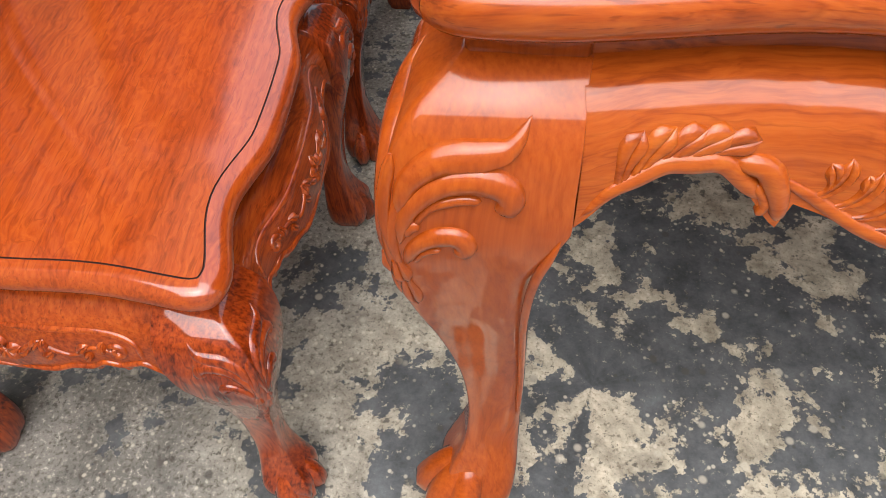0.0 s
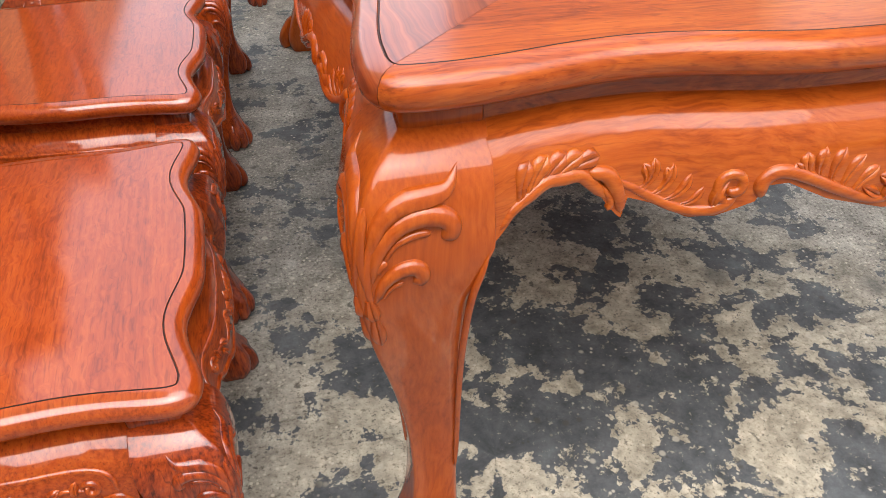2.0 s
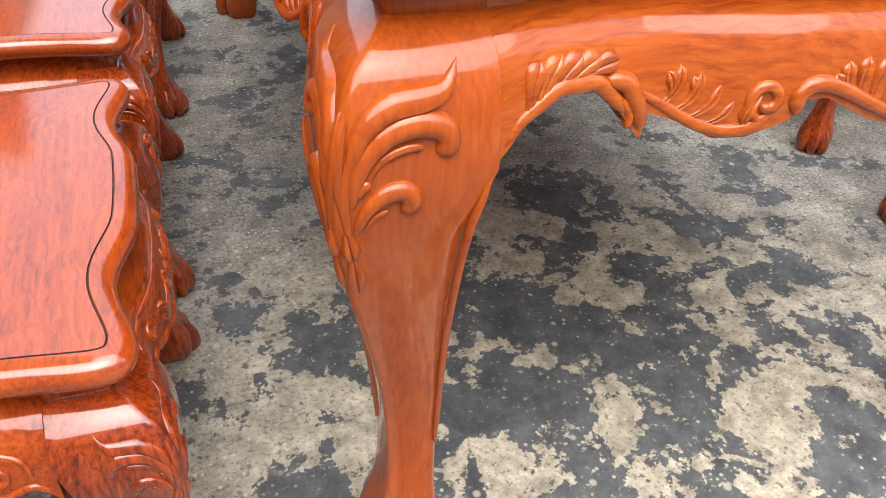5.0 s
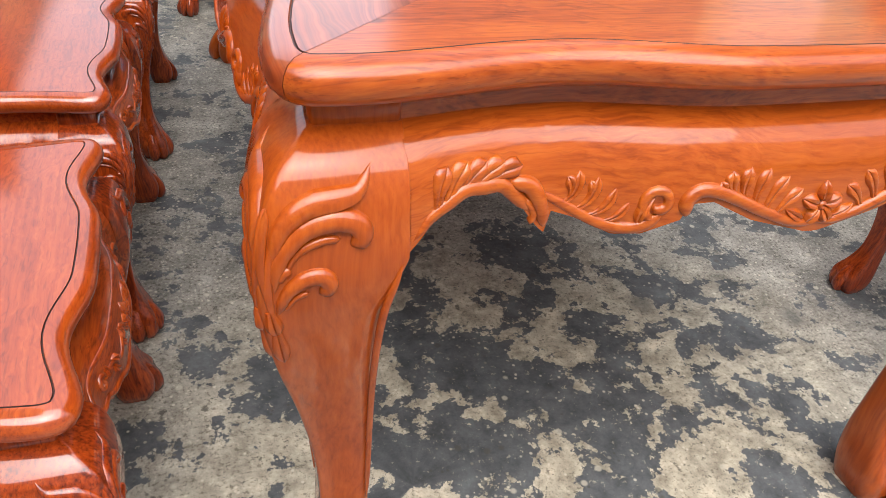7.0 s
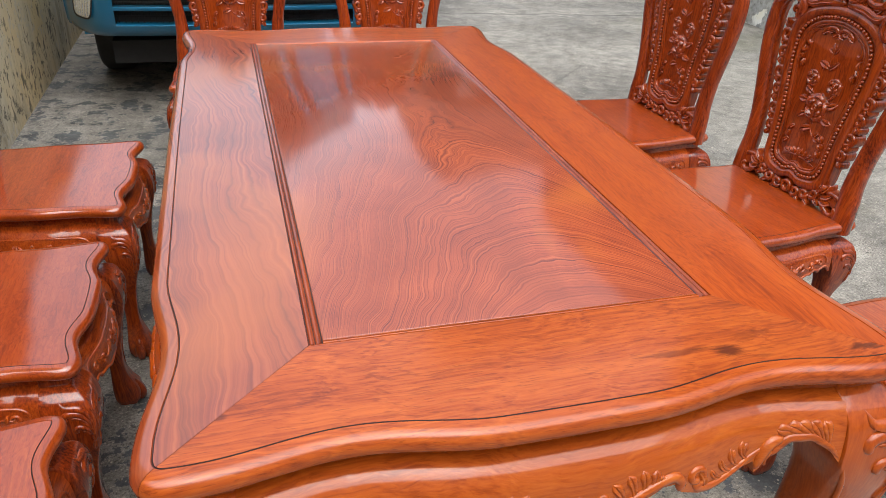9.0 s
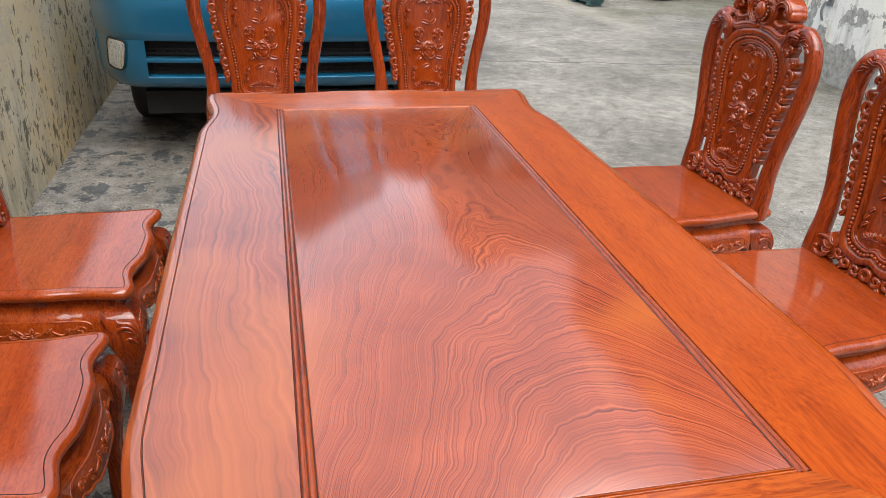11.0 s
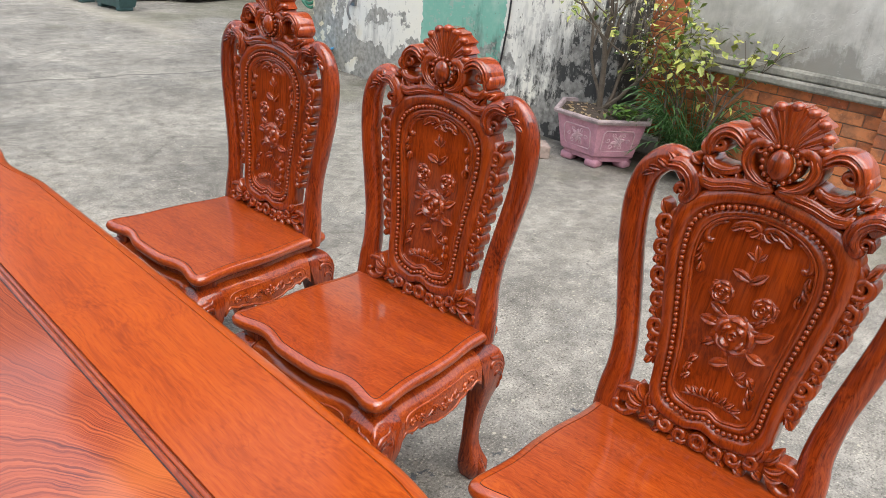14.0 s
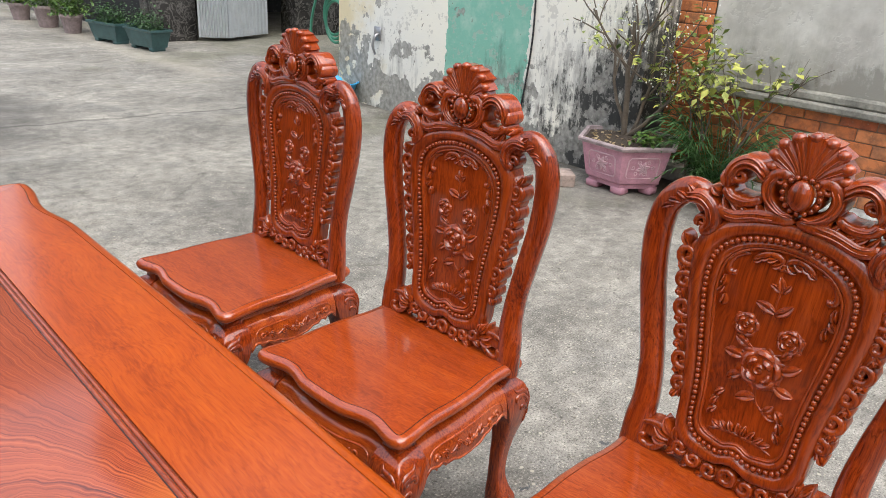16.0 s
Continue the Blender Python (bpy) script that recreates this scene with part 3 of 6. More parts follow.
    flake = k.ramp(k.math("ADD", k.math("MULTIPLY", mid, 0.6), k.math("MULTIPLY", k.noise(p, 28.0, 3.0), 0.4)), [(0.56, 0.0), (0.58, 1.0)])
    col = k.mix(k.math("MULTIPLY", flake, 0.45), col, (0.42, 0.40, 0.36))
    speck = k.math("ADD", k.math("MULTIPLY", k.noise(k.vec("MULTIPLY", p, (1.0, 1.0, 0.6)), 26.0, 5.0, 0.7, 0.4), 0.7), k.math("MULTIPLY", mid, 0.3))
    pock = k.ramp(speck, [(0.36 + chips, 1.0), (0.39 + chips, 0.0)])
    col = k.mix(k.math("MULTIPLY", pock, 0.8), col, chipcol)
    k.set(Base_Color=col, Roughness=0.85)
    k.bump(k.math("ADD", k.math("MULTIPLY", pock, -0.8), k.math("ADD", mid, k.math("MULTIPLY", flake, -0.3))), 0.5, 0.01)
    return k.mat


yard_concrete = concrete()
plaster_cream = plaster("pocked_cream_plaster", (0.62, 0.47, 0.24), (0.57, 0.52, 0.40), (0.22, 0.18, 0.11), chips=0.062, damp=0.06, chipcol=(0.05, 0.045, 0.035))
plaster_white = plaster("stained_white_plaster", (0.80, 0.77, 0.67), (0.72, 0.71, 0.66), (0.035, 0.035, 0.033), chips=0.0, damp=0.04, wet_end=3.5, paint=(3.24, 4.10, (0.20, 0.45, 0.35)))
# for the unseen sky blocks: kept dark so the varnish reflects little there
dark_render = plaster("dark_sky_block_render", (0.16, 0.155, 0.15), (0.12, 0.12, 0.115), (0.05, 0.05, 0.045), chips=-0.08)
plaster_ochre = plaster("ochre_plaster", (0.62, 0.50, 0.26), (0.64, 0.60, 0.48), (0.30, 0.25, 0.16), chips=-0.03)
plaster_grey = plaster("grey_cement_render", (0.66, 0.65, 0.62), (0.56, 0.55, 0.52), (0.12, 0.12, 0.10), chips=-0.08, damp=0.03)
plaster_soot = plaster("stained_cement_render", (0.66, 0.64, 0.58), (0.60, 0.58, 0.53), (0.14, 0.13, 0.11), chips=-0.09, damp=0.02, splash=0.80)
plinth_cement = plain("pale_plinth_cement", (0.46, 0.455, 0.42), 0.9, 0.5, 5.0, relief=0.4)
cement = plain("cement", (0.24, 0.23, 0.195), 0.9, 0.65, 5.0, relief=0.4)
mortar = plain("mortar", (0.23, 0.15, 0.10), 0.95, 0.35, 20.0, relief=0.4)


def brick_mat():
    k = Nodes("orange_brick")
    p = k.coord()
    r = k.chance()
    tone = k.ramp(r, [(0.0, (0.46, 0.12, 0.045)), (0.5, (0.64, 0.20, 0.065)), (1.0, (0.74, 0.28, 0.11))])
    n = k.noise(k.vec("ADD", p, k.vec("SCALE", (9, 7, 5), r)), 16.0, 5.0, 0.65)
    c = k.mix(k.ramp(n, [(0.35, 0.6), (0.55, 0.0)]), tone, (0.16, 0.06, 0.035))
    fine = k.noise(k.vec("ADD", p, k.vec("SCALE", (3, 5, 9), r)), 70.0, 4.0, 0.7)
    c = k.mix(k.ramp(fine, [(0.60, 0.0), (0.72, 0.5)]), c, (0.62, 0.40, 0.26))
    c = k.mix(k.ramp(k.noise(k.vec("ADD", p, k.vec("SCALE", (5, 2, 7), r)), 5.0, 4.0, 0.6), [(0.50, 0.0), (0.68, 0.55)]), c, (0.15, 0.085, 0.055))
    k.set(Base_Color=c, Roughness=0.8)
    k.bump(k.math("ADD", k.noise(p, 60.0, 4.0), fine), 0.5, 0.004)
    return k.mat


brick_orange = brick_mat()
car_blue = Nodes("teal_car_paint").set(Base_Color=(0.006, 0.15, 0.29, 1), Metallic=0.4, Roughness=0.32, Coat_Weight=1.0, Coat_Roughness=0.04).mat
black_plastic = plain("black_plastic", (0.018, 0.018, 0.02), 0.5, 0.3, 20)
rubber = plain("tyre_rubber", (0.02, 0.02, 0.02), 0.85, 0.3, 20)
steel = plain("dull_steel", (0.35, 0.35, 0.36), 0.4, 0.2, 10, metal=0.9, relief=0.05)
lamp_glass = Nodes("lamp_glass").set(Base_Color=(0.86, 0.88, 0.90, 1), Roughness=0.16, Metallic=0.85, Coat_Weight=1.0, Coat_Roughness=0.03).mat
screen_glass = Nodes("dark_windscreen").set(Base_Color=(0.02, 0.025, 0.03, 1), Roughness=0.05, Specular_IOR_Level=0.6).mat
yellow_plate = plain("yellow_plate", (0.70, 0.47, 0.03), 0.4, 0.1, 20, relief=0)
pot_pink = plain("pink_glazed_concrete", (0.50, 0.25, 0.31), 0.5, 0.3, 14)
pot_relief = plain("pale_pot_relief", (0.60, 0.40, 0.44), 0.6, 0.35, 18)
broken_block = plain("broken_block", (0.36, 0.28, 0.24), 0.9, 0.45, 25, relief=0.6)
pot_rim = plain("weathered_rim", (0.33, 0.26, 0.26), 0.7, 0.45, 16)
soil = plain("potting_soil", (0.055, 0.04, 0.028), 0.95, 0.5, 40, relief=0.8)
bark = plain("grey_bark", (0.12, 0.095, 0.07), 0.9, 0.35, 30, relief=0.5)
teal_plastic = plain("teal_planter_plastic", (0.035, 0.085, 0.085), 0.5, 0.35, 10)
white_metal = plain("white_sheet_metal", (0.42, 0.44, 0.45), 0.5, 0.15, 6, relief=0.05)
white_paint = plain("white_paint", (0.74, 0.74, 0.71), 0.6, 0.12, 12)
hose_green = plain("green_hose", (0.05, 0.22, 0.14), 0.45, 0.2, 20, relief=0)
basin_blue = plain("blue_plastic", (0.04, 0.33, 0.62), 0.35, 0.15, 10, relief=0)
terracotta = plain("terracotta_tiles", (0.24, 0.105, 0.075), 0.7, 0.3, 12)
# near-black: the shade inside the gateway is put into the wall colour
interior_shade = plain("interior_shade_black", (0.012, 0.012, 0.013), 0.9, 0.3, 3)


def marble():
    k = Nodes("black_marble")
    p = k.coord()
    v = k.noise(p, 6.0, 7.0, 0.7, 1.2)
    vein = k.ramp(k.math("ABSOLUTE", k.math("SUBTRACT", v, 0.5)), [(0.0, 0.75), (0.035, 0.0)])
    c = k.mix(vein, k.ramp(k.noise(p, 3.0, 4.0), [(0.3, (0.02, 0.02, 0.02)), (0.7, (0.075, 0.07, 0.068))]), (0.28, 0.26, 0.25))
    k.set(Base_Color=c, Roughness=0.25)
    return k.mat


black_marble = marble()


def leaf_mat(name, a, b):
    k = Nodes(name)
    c = k.ramp(k.island(), [(0.0, a), (1.0, b)])
    k.set(Base_Color=c, Roughness=0.45, Transmission_Weight=0.0, Subsurface_Weight=0.0)
    return k.mat


leaf_lime = leaf_mat("yellow_green_leaves", (0.07, 0.14, 0.025), (0.50, 0.50, 0.11))
leaf_dark = leaf_mat("deep_green_leaves", (0.015, 0.05, 0.012), (0.05, 0.12, 0.03))
leaf_mid = leaf_mat("green_leaves", (0.03, 0.08, 0.012), (0.11, 0.20, 0.03))
dry_leaf = leaf_mat("dry_litter", (0.20, 0.13, 0.06), (0.42, 0.33, 0.18))


# ---- ground and walls ----
g = Geo()
g.box((-60, -40, -0.3), (80, 90, 0.0))
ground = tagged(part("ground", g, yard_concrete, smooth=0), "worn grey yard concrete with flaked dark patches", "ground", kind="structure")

WALL_X = -1.10
g = Geo()
g.box((WALL_X - 0.22, -7.0, 0.0), (WALL_X, 13.0, 1.42))
g.box((WALL_X - 0.27, -7.0, 1.42), (WALL_X + 0.05, 13.0, 1.5), 0.02)
tagged(part("wall_west", g, plaster_cream), "cream plaster boundary wall, pocked and stained", "wall", kind="structure")


# ---- carved furniture ----
def corner_leg(g, at, sx, sy, prof, top, square):
    """A cabriole leg at a corner. prof: (z, outer face, inner face), measured inwards from the corner; top: (inset, z) of the block over it."""
    rings = []
    zs = [p[0] for p in prof][::-1]
    oo, ii = [p[1] for p in prof][::-1], [p[2] for p in prof][::-1]
    steps = 30
    smooth_o = cr([(z, o) for z, o in zip(zs, oo)], 5)
    smooth_i = cr([(z, i) for z, i in zip(zs, ii)], 5)
    for a, b in zip(smooth_o, smooth_i):
        z, o, i = a.x, a.y, b.y
        soft = min(1.0, max(0.0, (square - z) / 0.06))
        r = 0.0012 + ((i - o) * 0.22 - 0.0012) * soft
        ro = (i - o) * 0.07
        sec = []
        for cx, cy, rad, a0 in ((o, o, ro, 180), (i, o, r, 270), (i, i, r, 0), (o, i, r, 90)):
            mx = cx + (rad if cx == o else -rad)
            my = cy + (rad if cy == o else -rad)
            for q in range(4):
                t = radians(a0 + 30 * q)
                sec.append((mx + rad * math.cos(t), my + rad * math.sin(t)))
        rings.append([(at[0] + sx * u, at[1] + sy * w, z) for u, w in sec])
    if sx * sy < 0:
        rings = [r[::-1] for r in rings]
    g.loft(rings)
    o, z0, z1, i = top
    lo = (min(at[0] + sx * o, at[0] + sx * i), min(at[1] + sy * o, at[1] + sy * i), z0)
    hi = (max(at[0] + sx * o, at[0] + sx * i), max(at[1] + sy * o, at[1] + sy * i), z1)
    g.box(lo, hi, 0.003)


def claw(g, at, sx, sy, out, size):
    """Three toes of a paw foot that point out from the corner."""
    for ang in (8, 45, 82):
        d = Vector((-sx * math.cos(radians(ang)), -sy * math.sin(radians(ang))))
        c = Vector((at[0] + sx * out, at[1] + sy * out))
        pts = [(*(c + d * size * k), h * size) for k, h in ((-0.2, 1.9), (0.35, 1.75), (0.75, 1.25), (1.0, 0.75), (1.05, 0.4), (0.9, 0.1))]
        g.tube(cr(pts, 3), [size * 0.30 + 0.12 * size * math.sin(k / 15 * math.pi) for k in range(16)], 7)


def bombe(profile):
    zs = [z for _, z in profile][::-1]
    ds = [d for d, _ in profile][::-1]
    return lambda z: lerp(zs, ds, z)


def apron(g, plan, side, s0, s1, swell, z_top, edge, thick=0.022, nu=110, nv=9):
    """A bulging apron board between two legs; edge(s): the height of its cut lower edge."""
    front, back = [], []
    for j in range(nu + 1):
        s = s0 + (s1 - s0) * j / nu
        zb = edge(s)
        cf, cb = [], []
        for v in range(nv + 1):
            z = z_top + (zb - z_top) * v / nv
            p, _ = plan.on_side(side, s, swell(z))
            q, _ = plan.on_side(side, s, swell(z) + thick)
            cf.append((p.x, p.y, z))
            cb.append((q.x, q.y, z))
        front.append(g.ring(cf))
        back.append(g.ring(cb))
    for a, b in zip(front, front[1:]):
        for v in range(nv):
            g.face((a[v], a[v + 1], b[v + 1], b[v]))
    for a, b in zip(back, back[1:]):
        for v in range(nv):
            g.face((b[v], b[v + 1], a[v + 1], a[v]))
    for a, b, c, d in zip(front, front[1:], back, back[1:]):
        g.face((a[nv], c[nv], d[nv], b[nv]))
        g.face((a[0], b[0], d[0], c[0]))


def on_apron(plan, side, swell):
    """Lays carving on an apron: along the side, height, relief."""
    def to3(s, z, h):
        p, n = plan.on_side(side, s, swell(z))
        return (p.x + n.x * h, p.y + n.y * h, z)
    return to3


def on_leg(at, sx, sy, prof, face):
    """Lays carving on one outer face of a corner leg: distance from the corner, height, relief."""
    curve = cr([(p[0], p[1]) for p in prof[::-1]], 5)
    zs, oo = [p.x for p in curve], [p.y for p in curve]

    def to3(u, z, h):
        o = lerp(zs, oo, z) - h
        a, b = (u, o) if face == "y" else (o, u)
        return (at[0] + sx * a, at[1] + sy * b, z)
    return to3


def leg_acanthus(to3, o, z, k):
    """The acanthus on the knee of a leg, one Geo for each leaf and scroll: k scales the whole."""
    def P(u, w):
        return (o + u * k, z + w * k)

    def piece(pts, r0, r1, rise, swell=0.0, ridge=None):
        g = Geo()
        stroke(g, to3, cr([P(*q) for q in pts], 6), r0 * k, r1 * k, rise, swell=swell * k)
        if ridge:
            stroke(g, lift(to3, ridge * k), cr([P(q[0] - 0.001, q[1] + 0.002) for q in pts[1:-1]], 6), 0.0012 * k, 0.0012 * k, 1.3)
        return g
    out = [piece([(-0.004, -0.062), (0.004, -0.034), (0.024, -0.017), (0.048, -0.013), (0.063, -0.008), (0.073, 0.008)], 0.0045, 0.0015, 0.75, 0.0065),
           piece([(-0.004, -0.088), (0.002, -0.058), (0.020, -0.036), (0.042, -0.029), (0.060, -0.033), (0.065, -0.044), (0.056, -0.051)], 0.0045, 0.0075, 0.75, 0.0035),
           piece([(0.004, -0.072), (0.016, -0.053), (0.034, -0.045), (0.048, -0.045)], 0.0022, 0.0030, 0.9, 0.001),
           piece([(-0.002, -0.112), (0.006, -0.090), (0.020, -0.078), (0.034, -0.077), (0.039, -0.087), (0.031, -0.094)], 0.0036, 0.0062, 0.75, 0.0028),
           piece([(0.004, -0.108), (0.012, -0.096), (0.023, -0.091)], 0.0020, 0.0026, 0.9),
           piece([(0.000, -0.078), (0.004, -0.070), (0.010, -0.068)], 0.0034, 0.0040, 0.9, 0.001)]
    for u0, w0, w1 in ((-0.010, -0.018, -0.100), (-0.006, -0.040, -0.120)):
        out.append(piece([(u0 + 0.001, w1), (u0 - 0.003, (w0 + w1) / 2), (u0 + 0.004, w0)], 0.0020, 0.0032, 0.6, 0.0015))
    g = Geo()
    leaf2(g, to3, P(-0.008, -0.108), -80, 0.030 * k, 0.0075 * k, 0.30, blunt=1.5)
    out.append(g)
    g = Geo()
    leaf2(g, to3, P(-0.004, -0.128), -82, 0.048 * k, 0.0075 * k, 0.25, blunt=1.7)
    out.append(g)
    return out


def flower5(g, to3, c, r, petals=5):
    for k in range(petals):
        a = 90 + 360 / petals * k
        leaf2(g, to3, (c[0] + 0.2 * r * math.cos(radians(a)), c[1] + 0.2 * r * math.sin(radians(a))), a, r * 0.9, r * 0.36, 0.4)
    stroke(g, to3, spiral(c, r * 0.12, r * 0.1, 0, 1.0, 10), r * 0.13, r * 0.13, 1.4)


def rose(to3, c, r):
    """A carved rose as (name, Geo): a domed heart, wound petals and a ring of outer ones."""
    out = []
    g = Geo()
    g.loft([[to3(c[0] + k * r * math.cos(math.pi * q / 9), c[1] + k * r * math.sin(math.pi * q / 9), h * r) for q in range(18)] for k, h in ((0.95, -0.08), (0.88, 0.06), (0.62, 0.16), (0.3, 0.22), (0.04, 0.24))])
    out.append(("rose", g))
    for k in range(6):
        a = 60 * k + 20
        g = Geo()
        leaf2(g, to3, (c[0] + 0.34 * r * math.cos(radians(a)), c[1] + 0.34 * r * math.sin(radians(a))), a, r * 0.72, r * 0.40, 0.16, bend=14)
        out.append(("petal", g))
    for rad, n, ph, h in ((0.70, 5, 10, 1.5), (0.46, 4, 50, 2.1)):
        for k in range(n):
            a0 = ph + 360 / n * k
            arc = [Vector((c[0] + (rad - 0.012 * abs(q - 3) ** 2) * r * math.cos(radians(a0 + q * 15 - 45)), c[1] + (rad - 0.012 * abs(q - 3) ** 2) * r * math.sin(radians(a0 + q * 15 - 45)))) for q in range(7)]
            g = Geo()
            stroke(g, to3, arc, r * 0.06, r * 0.06, h, swell=r * 0.12)
            out.append(("petal", g))
    g = Geo()
    stroke(g, to3, spiral(c, r * 0.24, r * 0.04, 0, 1.4, 20), r * 0.13, r * 0.10, 2.4)
    out.append(("petal", g))
    return out


# ---- the table ----
TW, TL, TZ = 1.002, 1.990, 0.78
X0, Y0 = 0.293 - TW / 2, -0.207
TOP = Outline([(X0, Y0), (X0 + TW, Y0), (X0 + TW, Y0 + TL), (X0, Y0 + TL)], [(0.021, 0.232, 0.175, 0.003)] * 4, 0.045, 72)
table = thing("dining_table", "long varnished orange hardwood dining table with carved aprons and cabriole legs", "table")
EDGE = [(0.0258, TZ), (0.025, TZ - 0.0014), (0.0242, TZ - 0.0014), (0.0232, TZ + 0.0003), (0.013, TZ - 0.0008), (0.006, TZ - 0.004), (0.0015, TZ - 0.010), (0.0, TZ - 0.017),
        (0.002, TZ - 0.025), (0.008, TZ - 0.032), (0.016, TZ - 0.0355), (0.05, TZ - 0.036)]
PX0, PX1, PY0, PY1 = -0.004, 0.590, -0.004, 1.574
INNER = [(PX0, PY0), (PX1, PY0), (PX1, PY1), (PX0, PY1)]


def table_boards():
    """Four mitred boards round the panel, with a rounded edge and an incised line."""
    rings = [TOP.offset(d) for d, _ in EDGE]
    n = TOP.n + 1 + 7
    total = len(TOP.pts)
    for i in range(4):
        g = Geo()
        lo, hi = i * n - 4, i * n + TOP.n + 4
        ids = []
        a, b = Vector(INNER[i]), Vector(INNER[(i + 1) % 4])
        t = (b - a).normalized()
        for (d, z), ring in zip(EDGE, rings):
            row = [ring[k % total] for k in range(lo, hi + 1)]
            row[0] = row[0] + t * 0.0004
            row[-1] = row[-1] - t * 0.0004
            ids.append(g.ring([(p.x, p.y, z) for p in row]))
        m = hi - lo
        inner = [a + (b - a) * min(max(k / m, 0.0), 1.0) for k in range(m + 1)]
        inner[0] += t * 0.0004
        inner[-1] -= t * 0.0004
        top_in = g.ring([(p.x, p.y, TZ) for p in inner])
        low_in = g.ring([(p.x, p.y, TZ - 0.036) for p in inner])
        g.bridge(ids[0], top_in, False)
        for k, (u, w) in enumerate(zip(ids, ids[1:])):
            g.bridge(w, u, False, 1 if k in (0, 1) else 0)
        g.bridge(low_in, ids[-1], False)
        g.bridge(top_in, low_in, False)
        part("top_board", g, [wood_x if i % 2 == 0 else (wood_left if i == 3 else wood_y), groove_stain], table)


table_boards()
g = Geo()
g.box((PX0 + 0.019, PY0 + 0.011, TZ - 0.02), (PX1 - 0.019, PY1 - 0.011, TZ - 0.0015), 0.0012)
part("top_panel", g, wood_top, table, "figured panel with swirling grain set into the frame")
BEAD = [(0.0, -0.001), (0.0006, -0.0024), (0.0016, -0.0024), (0.0024, 0.0002), (0.0042, 0.0010), (0.0062, 0.0008), (0.0080, -0.0004), (0.0086, -0.0018), (0.0095, -0.0018), (0.0101, -0.0002),
        (0.0118, 0.0010), (0.0142, 0.0010), (0.0162, -0.0001), (0.0170, -0.0018), (0.0180, -0.0022), (0.0188, -0.002)]


def moulding(a, b, inward, prof, mt):
    """A beaded strip from a to b, its profile running inward from the frame."""
    g = Geo()
    a, b, inward = Vector(a), Vector(b), Vector(inward)
    rows = [g.ring([(*(e + inward * d), TZ + h) for d, h in prof] + [(*(e + inward * d), TZ - 0.02) for d in (prof[-1][0], prof[0][0])]) for e in (a, b)]
    flip = (b - a).x * inward.y - (b - a).y * inward.x < 0
    for i in range(len(rows[0])):
        j = (i + 1) % len(rows[0])
        q = [rows[0][i], rows[1][i], rows[1][j], rows[0][j]]
        low = i < len(prof) - 1 and prof[i][1] < -0.0015 and prof[i + 1][1] < -0.0015
        g.face(q[::-1] if flip else q, 1 if low else 0)
    part("panel_moulding", g, [mt, groove_stain], table)


SHORT_BEAD = [(d * 0.53, h) for d, h in BEAD[:9]] + [(0.0056, 0.0006), (0.0078, 0.0006), (0.0092, -0.001), (0.0096, -0.002), (0.0106, -0.002)]
e = 0.0004
moulding((PX0 + e, PY0 + e), (PX0 + e, PY1 - e), (1, 0), BEAD, wood_bead)
moulding((PX1 - e, PY1 - e), (PX1 - e, PY0 + e), (-1, 0), BEAD, wood_bead)
moulding((PX0 + 0.0193, PY0 + e), (PX1 - 0.0193, PY0 + e), (0, 1), SHORT_BEAD, wood_x)
moulding((PX1 - 0.0193, PY1 - e), (PX0 + 0.0193, PY1 - e), (0, -1), SHORT_BEAD, wood_x)
g = Geo()
g.box((PX0, PY0, TZ - 0.03), (PX1, PY1, TZ - 0.0205))
part("panel_backing", g, groove_stain, table)
g = Geo()
ring_solid(g, TOP, [(0.06, 0.7445), (0.034, 0.7445), (0.033, 0.719), (0.06, 0.719)], cap_top=False, cap_bottom=False)
part("frieze", g, wood_x, table)

T_SWELL = bombe([(0.034, 0.722), (0.026, 0.720), (0.015, 0.714), (0.004, 0.705), (-0.004, 0.690), (-0.009, 0.672), (-0.0145, 0.64), (-0.018, 0.60)])
T_LEG = [(0.722, 0.032, 0.104), (0.714, 0.020, 0.103), (0.700, 0.004, 0.103), (0.680, -0.007, 0.103), (0.65, -0.014, 0.103), (0.625, -0.017, 0.1035), (0.60, -0.018, 0.098), (0.56, -0.014, 0.090), (0.50, -0.003, 0.088), (0.42, 0.016, 0.090), (0.33, 0.032, 0.094), (0.24, 0.039, 0.096),
         (0.16, 0.035, 0.098), (0.10, 0.018, 0.100), (0.055, 0.004, 0.098), (0.02, 0.004, 0.092), (0.0, 0.014, 0.086)]
corners = [(X0, Y0, 1, 1), (X0 + TW, Y0, -1, 1), (X0 + TW, Y0 + TL, -1, -1), (X0, Y0 + TL, 1, -1)]
for cx, cy, sx, sy in corners:
    g = Geo()
    corner_leg(g, (cx, cy), sx, sy, T_LEG, (0.0325, 0.716, 0.7442, 0.103), 0.625)
    leg = part("leg", g, wood_z, table)
    g = Geo()
    claw(g, (cx, cy), sx, sy, 0.045, 0.052)
    part("claw_foot", g, wood_z, leg)
    for face in "xy":
        to3 = on_leg((cx, cy), sx, sy, T_LEG, face)
        for g in leg_acanthus(to3, 0.0, 0.694, 1.0):
            part("acanthus_leaf", g, wood_z, leg, "carved acanthus scroll")
        g = Geo()
        stroke(g, to3, cr([(0.098, 0.62), (0.086, 0.57), (0.083, 0.5), (0.086, 0.42), (0.090, 0.33), (0.092, 0.24)], 6), 0.0035, 0.003, 0.7)
        part("edge_bead", g, wood_z, leg)

